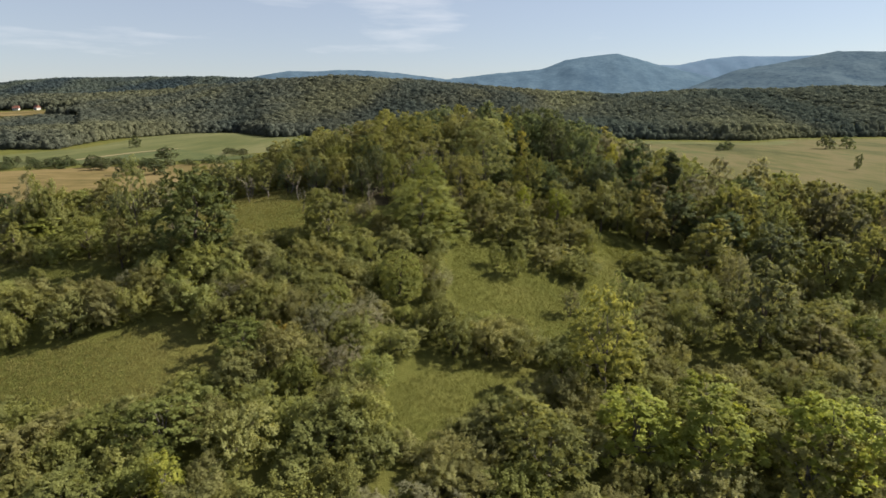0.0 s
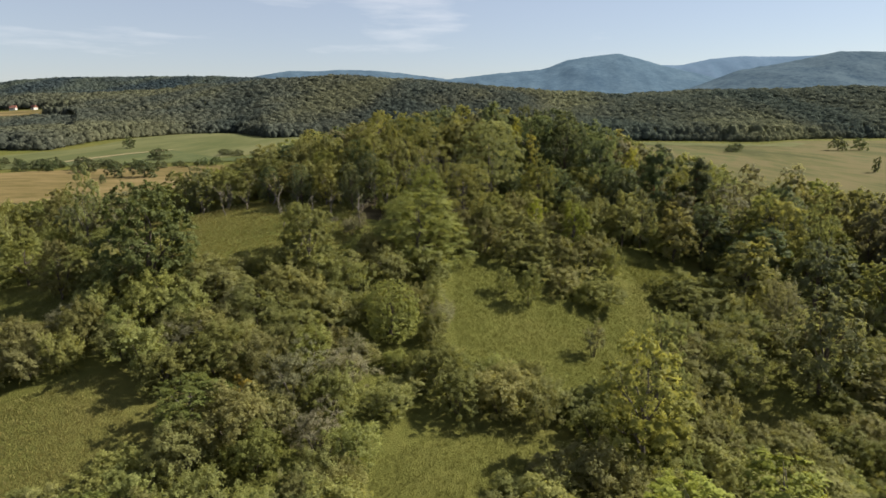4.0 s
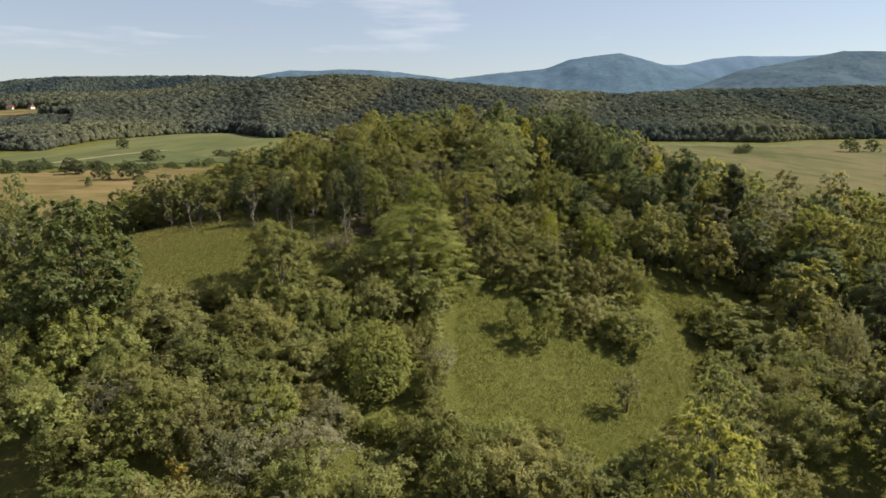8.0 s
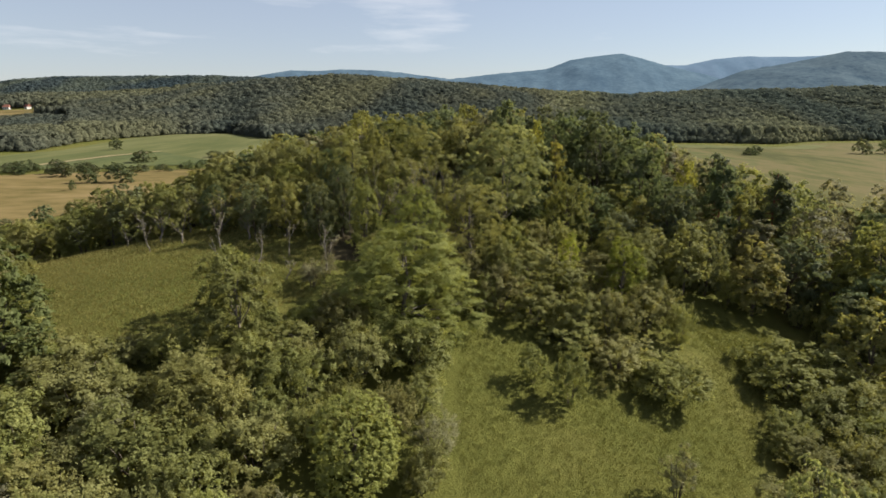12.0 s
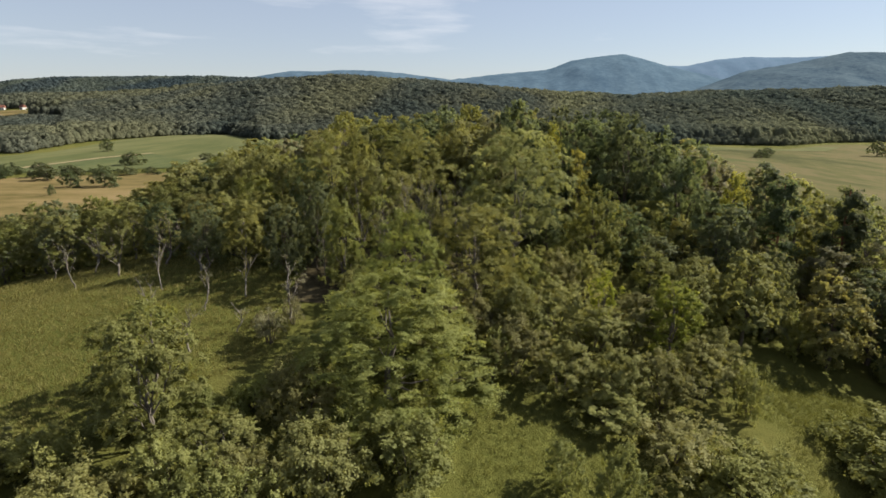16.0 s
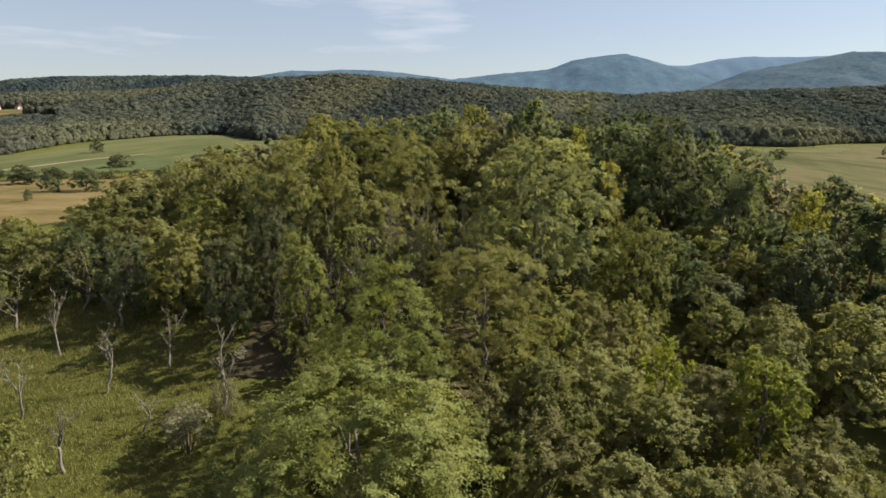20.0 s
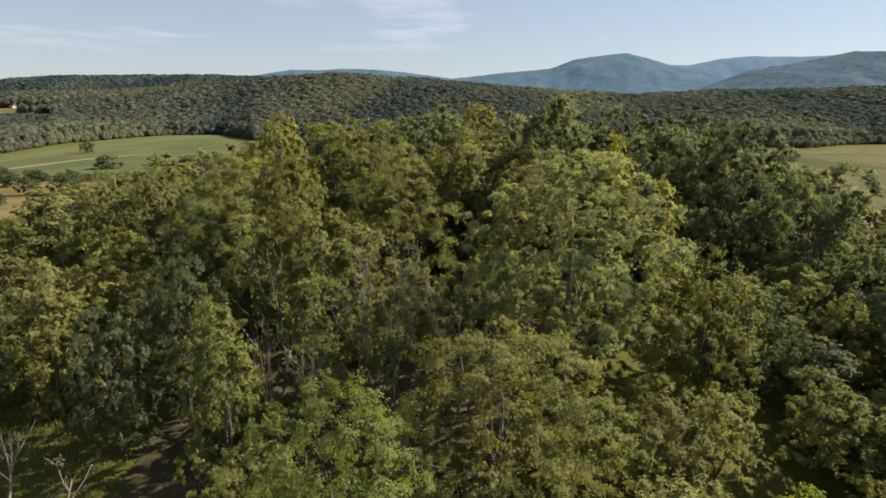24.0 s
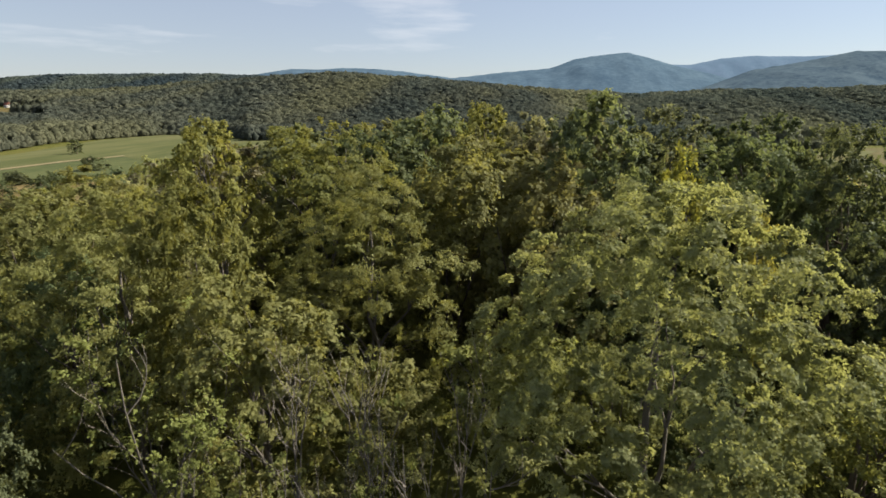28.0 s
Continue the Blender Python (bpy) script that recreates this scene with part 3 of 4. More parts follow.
def bare_template(name, seed, H, R, bark, leafy_share=0.0, leaf_mat=None, levels=2, fork=0.42, lean=0.35, stout=0.022):
    """An old fruit tree: leaning crooked trunk, each main limb with its twigs, and a few or no leaves."""
    rng, rs = random.Random(seed), np.random.default_rng(seed)
    root = new(name)
    top = Vector((rng.uniform(-1, 1) * lean * H * 0.5, rng.uniform(-1, 1) * lean * H * 0.5, H * fork))
    spine = bent(rng, (0, 0, -0.3), top, 5, 0.022 * H)
    r = stout * H + 0.01
    v, f = tube(spine, [r * 1.35, r * 1.05, r * 0.95, r * 0.9, r * 0.85, r * 0.7], 8)
    part("trunk", mesh_of("trunk", v, f, True), bark, root)
    tips = []
    n = rng.choice((3, 4, 4))
    for i in range(n):
        w = 2 * math.pi * i / n + rng.uniform(-0.6, 0.6)
        flare = 0.9 if i else 0.25
        way = Vector((math.cos(w) * R / H * 2.0 * flare, math.sin(w) * R / H * 2.0 * flare, rng.uniform(0.5, 1.0)))
        pieces = []
        branch_out(rng, spine[-1] if i < 2 else spine[-2].lerp(spine[-1], rng.uniform(0, 0.8)), way, H * (1 - fork) * (rng.uniform(0.6, 1.0) if i else 1.0), r * (0.66 if i < 2 else 0.48), levels, pieces, tips)
        v, f = joined(pieces)
        part("limb", mesh_of("limb", v, f, True), bark, root)
    if leafy_share and leaf_mat:
        keep = np.array([t[:] for t in tips if rng.random() < leafy_share])
        o = keep - np.array([0, 0, H * 0.5])
        o /= np.linalg.norm(o, axis=1)[:, None] + 1e-6
        part("foliage", quads_of("foliage", leaves(rs, keep, o, 46, 0.06, 0.34, 0.6)), leaf_mat, root)
    ends = np.array([t[:] for t in tips])
    root["size"] = (float(ends[:, 2].max()), float(np.percentile(np.hypot(ends[:, 0], ends[:, 1]), 92)))
    return root


def pine_template(seed, H, R):
    """A Scots pine: bare reddish trunk and dark needle plates above."""
    rng, rs = random.Random(seed), np.random.default_rng(seed)
    root = new("pine_tree")
    spine = bent(rng, (0, 0, -0.4), (0.3, 0.2, H * 0.96), 7, 0.012 * H)
    v, f = tube(spine, [0.26 - 0.03 * i for i in range(8)], 8)
    part("trunk", mesh_of("trunk", v, f, True), PINE_BARK, root)
    pts, ways, arms = [], [], []
    for i in range(44):
        s = rng.uniform(0.4, 1.0)
        a = spine[0].lerp(spine[-1], s)
        w = rng.uniform(0, 6.28)
        reach = R * (1.05 - 0.7 * ((s - 0.4) / 0.6) ** 2.2) * rng.uniform(0.55, 1.0)
        tip = a + Vector((math.cos(w) * reach, math.sin(w) * reach, reach * rng.uniform(-0.05, 0.4)))
        arms.append(tube(bent(rng, a, tip, 3, 0.1), [0.06, 0.045, 0.03, 0.012], 4))
        for j in range(7):
            p = a.lerp(tip, rng.uniform(0.4, 1.05))
            pts.append((p.x + rng.uniform(-.4, .4), p.y + rng.uniform(-.4, .4), p.z + rng.uniform(-0.2, 0.4)))
            ways.append((math.cos(w) * 0.5, math.sin(w) * 0.5, 0.7))
    v, f = joined(arms)
    part("limb", mesh_of("limb", v, f, True), PINE_BARK, root)
    part("crown", quads_of("crown", leaves(rs, np.array(pts), np.array(ways, float), 60, 0.11, 0.6, 0.9)), PINE_LEAF, root)
    root["size"] = (H, R)
    return root


def plant(templates, x, y, H, R, rng, label, category, group):
    """Sets a copy of one of the templates at its place, scaled to height H and radius R."""
    t = rng.choice(templates)
    h0, r0 = t["size"]
    m = pose(x, y, gz(x, y) - 0.05, 0, 0, rng.uniform(0, 360)) @ Matrix.Diagonal((R / r0, R / r0, H / h0, 1))
    ob = t.copy()
    scene.collection.objects.link(ob)
    ob.matrix_basis = m
    for piece in PIECES[t.name]:
        c = piece.copy()
        scene.collection.objects.link(c)
        c.parent = ob
    return tagged(ob, label, category, group)


# ---- trees: the kinds ----
KINDS, PIECES = {}, {}


def kind(key, templates, label, category, group):
    for t in templates:
        PIECES[t.name] = list(t.children)
    KINDS[key] = (templates, label, category, group)


def seeds(n, start):
    return [(start + i, random.Random(start + i)) for i in range(n)]


kind("oak", [tree_template("oak_tree", s, 13, 5, round_lobes(r, 13, 5, 15, 0.04), 300, 120, 0.11, 0.52, 0.55, DARK_LEAF, BARK, 0.3) for s, r in seeds(3, 11)],
     "dark green broad-leaved oak with a dense rounded crown", "tree", "oaks on the hill")
kind("olive", [tree_template("maple_tree", s, 9, 3.5, round_lobes(r, 9, 3.5, 11, 0.04), 180, 130, 0.105, 0.48, 0.55, OLIVE_LEAF, BARK, 0.2, three=True) for s, r in seeds(3, 21)],
     "olive green field maple with an uneven crown", "tree", "field maples on the hill")
kind("walnut", [tree_template("walnut_tree", s, 13, 5, round_lobes(r, 13, 5, 22, 0.02), 430, 120, 0.115, 0.5, 0.55, WALNUT_LEAF, BARK, 0.28) for s, r in seeds(1, 17)],
     "large rounded walnut tree with mid-green leaf masses", "tree", "trees of the thicket")
kind("ash", [tree_template("ash_tree", s, 14, 6, round_lobes(r, 14, 6, 17, 0.04), 280, 100, 0.115, 0.55, 0.42, ASH_LEAF, PALE_BARK, 0.26, droop=0.5) for s, r in seeds(2, 31)],
     "light green ash tree with drooping feathery sprays", "tree", "ash trees on the hill")
kind("robinia", [tree_template("robinia_tree", s, 11, 5, round_lobes(r, 11, 5, 20, 0.0, 0.6), 250, 100, 0.11, 0.58, 0.30, ROBINIA_LEAF, PALE_BARK, 0.22, droop=0.3) for s, r in seeds(3, 41)],
     "light green robinia with airy layered foliage", "tree", "robinias on the hill")
kind("lime", [tree_template("aspen_tree", s, 12, 3.5, round_lobes(r, 12, 3.5, 11, 0.04, 1.3), 200, 140, 0.1, 0.48, 0.7, LIME_LEAF, PALE_BARK, 0.2) for s, r in seeds(2, 61)],
     "yellow-green aspen with a bright loose crown", "tree", "aspens on the hill")
kind("yellow", [tree_template("aspen_tree", s, 8, 2, round_lobes(r, 8, 2, 7, 0.04, 1.3), 110, 60, 0.085, 0.4, 0.7, YELLOW_LEAF, PALE_BARK, 0.13) for s, r in seeds(2, 71)],
     "young tree with bright yellow early autumn leaves", "tree", "yellow trees among the green")
kind("ytree", [tree_template("ash_tree", s, 11, 3.5, round_lobes(r, 11, 3.5, 16, 0.12, 0.9), 200, 140, 0.085, 0.46, 0.6, YELLOWING_LEAF, PALE_BARK, 0.17, inner=0.1, limbs=9) for s, r in seeds(2, 81)],
     "yellowing ash with a broad loose crown", "tree", "ash trees on the hill")
kind("hornbeam", [tree_template("hornbeam_tree", 91, 10, 4, [(0, 0, 4, 2.6, 2.6, 4), (0.3, 0, 7, 1.5, 1.5, 2.6)] + round_lobes(random.Random(91), 8, 3.8, 12, 0.05, 1.6), 380, 90, 0.07, 0.42, 1.3, OLIVE_LEAF, BARK, 0.2, droop=0.0)],
     "conical hornbeam with upright yellowish sprays", "tree", "hornbeams on the hill")
kind("birch", [tree_template("birch_tree", s, 11, 2.6, round_lobes(r, 11, 2.6, 9, 0.04, 1.6), 190, 50, 0.1, 0.48, 0.9, GREY_LEAF, PALE_BARK, 0.13, droop=0.6) for s, r in seeds(2, 101)],
     "slender birch with thin yellowish foliage", "tree", "birches on the hill")
kind("silver", [tree_template("willow_tree", s, 10, 4, round_lobes(r, 10, 4, 13, 0.04, 1.1), 200, 110, 0.115, 0.52, 0.6, SILVER_LEAF, BARK, 0.2) for s, r in seeds(2, 111)],
     "silvery green willow with pale leaves", "tree", "willows among the shrubs")
kind("dome", [tree_template("pear_tree", 121, 8, 3.5, [(0, 0, 4.1, 3.2, 3.2, 3.9), (0.8, 0.3, 2.4, 3.0, 3.0, 2.6), (-0.8, -0.5, 2.2, 2.9, 2.9, 2.5)], 1300, 46, 0.075, 0.2, 1.0, PEAR_LEAF, BARK, 0.22, inner=0.1, low=-0.7)],
     "dome-shaped wild pear tree with dense yellowish leaves", "tree", "fruit trees")
HAZELS = [shrub_template("hazel_shrub", s, 4.2, 2.7, 165, 92, 0.09, 0.5, HAZEL_LEAF, BARK) for s in (131, 132, 133)]
HAZELS += [shrub_template("dogwood_shrub", s, 4.0, 2.6, 165, 92, 0.09, 0.48, OLIVE_LEAF, BARK, 8) for s in (134, 135)]
kind("hazel", HAZELS, "bushy olive green shrub, leafy to the ground", "shrub", "shrubs of the thicket")
kind("thorn", [shrub_template("hawthorn_shrub", s, 4.2, 2.7, 150, 56, 0.07, 0.4, GREY_LEAF, PALE_BARK, 7) for s in (141, 142)],
     "greyish half-bare hawthorn shrub", "shrub", "shrubs of the thicket")
kind("orange", [shrub_template("dogwood_shrub", 145, 2.6, 1.0, 26, 20, 0.15, 0.35, ORANGE_LEAF, BARK, 4)], "small shrub with orange autumn leaves", "shrub", "shrubs of the thicket")
kind("orchard", [bare_template("fruit_tree", s, 5.0, 2.0, PALE_BARK, 0.8, ROBINIA_LEAF, 2, 0.3) for s in (151, 152)],
     "old fruit tree with a pale trunk and thin green crown", "fruit tree", "old fruit trees in the meadow")
kind("dead", [bare_template("fruit_tree", s, 4.8, 1.3, DEAD_BARK, 0.07, GREY_LEAF) for s in (161, 162, 163, 164, 165, 166)],
     "dead fruit tree with bare pale grey branches", "fruit tree", "old fruit trees in the meadow")
kind("twiggy", [shrub_template("blackthorn_shrub", 171, 4, 1.3, 60, 40, 0.08, 0.32, GREY_LEAF, BARK, 7)],
     "twiggy small tree with few leaves, standing in the meadow", "shrub", "small trees in the meadow")
kind("pine", [pine_template(181, 15, 2.8)], "Scots pine with a reddish trunk and dark crown", "pine tree", "pines on the hill")
DOME = random.Random(35)
DOME_LOBES = [(0, 0, 8.0, 3.9, 3.9, 4.0)]
for level, reach, count in ((4.6, 3.5, 7), (6.6, 4.5, 9), (8.8, 4.5, 9), (10.8, 3.6, 8), (12.4, 2.1, 6), (13.2, 0.5, 2)):
    for i in range(count):
        w = 6.283 * (i + DOME.uniform(-0.35, 0.35)) / count + level
        DOME_LOBES.append((math.cos(w) * reach, math.sin(w) * reach, level + DOME.uniform(-0.7, 0.7), 1.45, 1.45, 0.95))
kind("ash_near", [tree_template("ash_tree", 35, 14, 6, DOME_LOBES, 520, 310, 0.07, 0.46, 0.6, ASH_LEAF, PALE_BARK, 0.2, droop=0.5, slim=0.7, three=True)],
     "light green ash tree with drooping feathery sprays", "tree", "ash trees on the hill")
kind("robinia_fine", [tree_template("robinia_tree", s, 11, 5, round_lobes(r, 11, 5, 24, 0.0, 0.6), 310, 290, 0.075, 0.58, 0.32, ROBINIA_LEAF, PALE_BARK, 0.17, droop=0.3, slim=0.6, three=True) for s, r in seeds(2, 65)],
     "light green robinia with airy layered foliage", "tree", "robinias on the hill")
kind("robinia_near", [tree_template("robinia_tree", s, 11, 5, round_lobes(r, 11, 5, 24, 0.0, 0.6), 280, 200, 0.085, 0.6, 0.32, ROBINIA_LEAF, PALE_BARK, 0.17, droop=0.3, three=True) for s, r in seeds(2, 45)],
     "light green robinia with airy layered foliage", "tree", "robinias on the hill")
BIG = random.Random(47)
BIG_LOBES = [(0, 0, 4.2, 3.4, 3.4, 4.0), (0.2, 0, 7.6, 2.2, 2.2, 2.6)]
for level, reach, count in ((1.1, 3.9, 9), (2.7, 3.7, 9), (4.6, 3.2, 8), (6.4, 2.4, 6), (8.2, 1.5, 4)):
    for i in range(count):
        w = 6.283 * (i + BIG.uniform(-0.3, 0.3)) / count + level
        BIG_LOBES.append((math.cos(w) * reach, math.sin(w) * reach, level + BIG.uniform(-0.5, 0.5), 1.5, 1.5, 0.8))
kind("robinia_big", [tree_template("robinia_tree", 47, 10, 5.2, BIG_LOBES, 480, 330, 0.075, 0.6, 0.34, ROBINIA_LEAF, PALE_BARK, 0.17, droop=0.35, slim=0.6, three=True)],
     "broad light green robinia, leafy down to the meadow", "tree", "robinias on the hill")
kind("amber_near", [tree_template("robinia_tree", s, 11, 5, round_lobes(r, 11, 5, 24, 0.0, 0.6), 310, 290, 0.075, 0.58, 0.32, AMBER_LEAF, PALE_BARK, 0.17, droop=0.3, slim=0.6, three=True) for s, r in seeds(1, 55)],
     "robinia turning amber in its upper leaves", "tree", "robinias on the hill")
kind("olive_near", [tree_template("maple_tree", s, 9, 3.5, round_lobes(r, 9, 3.5, 16, 0.02), 190, 210, 0.085, 0.5, 0.55, m_, PALE_BARK, 0.14, three=True) for (s, r), m_ in zip(seeds(3, 25), (OLIVE_LEAF, ROBINIA_LEAF, HAZEL_LEAF))],
     "olive green field maple with an uneven crown", "tree", "field maples on the hill")
kind("oak_near", [tree_template("oak_tree", s, 13, 5, round_lobes(r, 13, 5, 18, 0.04), 360, 190, 0.092, 0.54, 0.65, DARK_LEAF, BARK, 0.24, three=True) for s, r in seeds(1, 15)],
     "dark green broad-leaved oak with a dense rounded crown", "tree", "oaks on the hill")
kind("forked", [bare_template("robinia_tree", s, 9, 3.2, PALE_BARK, 0.5, ROBINIA_LEAF, 3, 0.3, 0.2, 0.009) for s in (175, 176)],
     "thin robinia with pale forked stems showing", "tree", "robinias on the hill")
# dark litter sheet over the turf, also imitating the shade under the trees
field("woodland_floor", [(-14, 104), (4, 104), (4, 118), (-14, 118)], SHADE_LITTER, "woodland floor with brown leaf litter, coloured dark in place of shade", 0.07, 1.5)
kind("snag", [bare_template("robinia_tree", s, 8, 1.8, DEAD_BARK, 0.06, ROBINIA_LEAF, 2, 0.45, 0.3, 0.008) for s in (177, 178, 179)],
     "leafless young robinia with pale bent stems", "tree", "robinias on the hill")
kind("hazel_fine", [shrub_template("hazel_shrub", s, 7, 3.2, 150, 170, 0.082, 0.46, HAZEL_LEAF, BARK, 9) for s in (136, 137)], "tall bushy grey-green hazel", "shrub", "shrubs of the thicket")
kind("low_tree", [tree_template("field_tree", s, 8, 4, round_lobes(r, 8, 4, 9, 0.04), 110, 60, 0.24, 0.62, 0.6, DARK_LEAF, BARK, 0.2, limbs=3, three=True) for s, r in seeds(2, 191)],
     "rounded dark green tree in the fields", "tree", "trees in the fields")
kind("wood_dark", [tree_template("oak_tree", s, 10, 3.8, round_lobes(r, 10, 3.8, 12, 0.04), 160, 140, 0.13, 0.56, 0.6, DARK_LEAF, BARK, 0.2, limbs=4, three=True) for s, r in seeds(2, 211)],
     "dark green oak of the hill's wood", "tree", "trees of the hill wood")
kind("wood", [tree_template(n_, s, 10, 3.8, round_lobes(r, 10, 3.8, 10, 0.04), 160, 140, 0.13, 0.56, 0.6, m_, BARK, 0.2, limbs=4, three=True)
              for (s, r), m_, n_ in zip(seeds(5, 201), (OLIVE_LEAF, DARK_LEAF, HAZEL_LEAF, ROBINIA_LEAF, GREY_LEAF), ("maple_tree", "linden_tree", "cherry_tree", "elm_tree", "willow_tree"))],
     "olive green tree of the hill's wood", "tree", "trees of the hill wood")

# ---- trees: places (x, y, height, crown radius) ----
ROBINIA_BIG = [(-3.3, 91.8, 9.4, 7.0)]
ROBINIA_FINE = [(-2.8, 99.4, 10.8, 3.8), (-12.5, 121, 12.4, 5), (-3, 127, 12.1, 5)]
AMBER_NEAR = [(3.0, 105.4, 9.8, 4.9)]
HAZEL_FINE = [(13, 100.5, 5.0, 3.4), (17, 103.6, 5.2, 3.2), (10.5, 104, 5.1, 3), (12.5, 93, 2.9, 2.8), (8.1, 86.4, 3.6, 1.5), (11, 84.6, 5.5, 1.7), (26.4, 110.7, 6.5, 3.3), (26.3, 113.7, 6, 3.0), (6, 97, 5, 2.8), (9.5, 95.5, 4.6, 2.6), (13.5, 95.2, 5, 2.8), (17.5, 96, 5.2, 2.8), (21.5, 98, 5.6, 2.8), (24, 101, 5, 2.4), (22.5, 106, 7, 3), (7, 101, 6, 2.8), (-7.5, 106.4, 3.0, 1.7), (-9.2, 110.2, 3.2, 1.8), (-5.6, 112.4, 3.4, 1.7), (-2.8, 107.8, 2.8, 1.6), (0.2, 112.2, 3.0, 1.5), (-8.2, 103.6, 3.4, 1.6), (1.2, 97.4, 4.6, 2.0), (3.4, 99.6, 4.8, 2.0), (5.8, 100.6, 5.2, 2.1), (-0.6, 95.6, 4.0, 1.8), (4.2, 96.2, 4.0, 1.8), (8.6, 108.4, 5.6, 2.2), (5.4, 109.8, 5.8, 2.2), (11.6, 109.4, 5.4, 2.2), (14.6, 110.6, 5.6, 2.2)]
YELLOW = [(14.2, 102.6, 7.3, 1.5), (14.2, 131.2, 14.2, 2.0), (16.7, 126.8, 11.8, 1.8), (35.1, 124.2, 13.4, 2.3), (35.7, 45.2, 7, 2.2), (-20.4, 38.1, 5, 1.6)]
LIME = [(20.0, 101.6, 8.4, 2.3), (17.8, 49.0, 7.4, 3.9), (24.2, 48.2, 9.6, 4.3), (33.8, 46.6, 10.5, 4.4), (-64.2, 93.3, 5.5, 3.6)]
ASH_NEAR = [(8.0, 115.8, 14.7, 5.9)]
OLIVE_NEAR = [(-6, 118, 9.7, 3.6), (-21.5, 121.2, 8, 3.1), (-14.6, 127.1, 11.5, 3.3), (-9.1, 107.2, 8.5, 2.2), (-19.8, 111.8, 7, 2.4), (21.8, 112.8, 6, 2.7), (-52, 120.5, 6.4, 2.9), (-48, 122.5, 7.2, 3.0), (-43.5, 120.8, 6.6, 2.8), (-40, 123, 7.4, 3.0), (-36, 120.6, 6.8, 2.8), (-31.5, 122.5, 7.6, 3.1), (-27.5, 120.2, 6.6, 2.7), (-23.5, 117.6, 6.8, 2.7), (-19.8, 116.2, 7.0, 2.6), (-16, 114.8, 6.6, 2.3), (-16.8, 85.0, 8.4, 3.2), (-9.7, 121.1, 12.5, 2.7)]
OAK = [(9.9, 133.5, 16.3, 4.2), (18, 144, 17.0, 4.4), (21.7, 138, 16.7, 4.6), (44, 134, 15.2, 4.5), (31.2, 116.8, 10.6, 3.2), (-31.0, 117.4, 6.5, 2.0), (-33.4, 138.0, 8.7, 4.2), (-45.2, 122.0, 8.4, 3.4)]
OAK_NEAR = [(24.3, 132.5, 16.8, 5.2), (29.9, 129, 15.1, 5), (-15.4, 121.4, 9.5, 3.0), (-12.5, 111.3, 9, 2.3), (-14.9, 108.5, 7.5, 2.0), (-24.1, 112.5, 7, 2.1)]
PINE = [(38, 119, 15.1, 2.6), (45.4, 119.8, 16.2, 2.8)]
HORNBEAM = [(16.8, 117.5, 9.8, 3.8)]
BIRCH = [(-35.5, 158, 12.3, 2.6), (-70.0, 98.0, 12.9, 2.3), (61.0, 130.0, 16.8, 4.0), (69.2, 132.0, 18.7, 4.0)]
OLIVE = [(-30, 150, 8.7, 3.5), (-44.0, 129.0, 6.5, 2.8), (-39.3, 126.9, 6.5, 3.0), (-64.6, 86.8, 6, 2.5), (-50.5, 81.8, 6, 3.2), (-42.9, 76.1, 7, 2.2), (-37.5, 135.0, 8.3, 4.1), (-23.4, 140.0, 10.1, 3.5)]
YTREE = [(17.4, 59.0, 12.5, 3.9), (31.4, 44.7, 7.8, 4.1), (54.0, 106.0, 14.3, 4.2), (-12.6, 131, 14.3, 3.3), (-10.7, 156, 16.6, 4), (4.2, 152.3, 17.2, 4.2)]
ASH = [(21.9, 68.4, 11.1, 2.8), (42.8, 53.9, 6.5, 3.1), (-48.5, 92.0, 12.4, 2.4), (50.2, 122.0, 13.6, 5.1), (59.6, 105.0, 15.9, 3.1)]
SILVER = [(43.5, 75.2, 12.1, 4.7), (33.0, 109.9, 9.5, 2.4)]
DOME = [(-5.5, 72.9, 6.1, 3.1)]
WALNUT = [(-32.6, 76.6, 12.6, 5.0)]
HAZEL = [(16.5, 90.5, 3.3, 3.7), (21, 88.6, 3.5, 3.6), (34.3, 92.8, 4.5, 5.1), (39.5, 89.1, 5, 3.2), (32.1, 74.8, 6, 4.1), (38.4, 119.1, 7, 4.1), (32.7, 115.6, 6.5, 3.9), (-52.9, 74.2, 2.4, 1.0), (-48.1, 63.8, 4.3, 2.9), (-40.9, 60.4, 4.2, 2.9), (-37.2, 61.5, 4.2, 2.5), (-34.8, 62.6, 4, 1.9), (-45.5, 58.1, 4, 1.8), (-35.9, 71.0, 4.5, 2.1), (-30.7, 71.2, 5, 3.2), (31.8, 116.2, 6, 2.9), (-63.8, 95.0, 12.3, 3.2), (1.3, 62.4, 4.4, 2.8), (5.3, 63.4, 4.6, 2.9), (9.3, 63.6, 4.3, 2.7), (-9, 88.5, 4.5, 2.6), (-1.2, 72.6, 3.6, 1.7), (-7.4, 67.6, 2.2, 1.4), (-4.8, 67.4, 2.0, 1.3)]
TWIGGY = [(17.3, 76.2, 4.7, 1.4), (-13.4, 97.1, 3.1, 1.4)]
THORN = [(34.4, 76.2, 4.2, 2.9), (-8.8, 62.9, 4.6, 2.7), (-14.2, 98.2, 2.4, 1.1), (-12.3, 100.2, 2.6, 1.0), (45.8, 88.4, 9.6, 3.0), (-9.3, 67.2, 3.0, 2.0)]
ROBINIA = [(8.9, 44.3, 7, 3.5), (-19.1, 90.4, 6.5, 2.4)]
ORANGE = [(-17.2, 59.4, 2.6, 0.9)]
ORCHARD = [(-33.4, 112.1, 5.6, 2.1), (-29.7, 114.9, 5.8, 2.5), (-42.5, 115.5, 4.4, 1.6), (-17.7, 112.6, 4.4, 1.4), (-38.8, 117.2, 5.0, 1.8)]
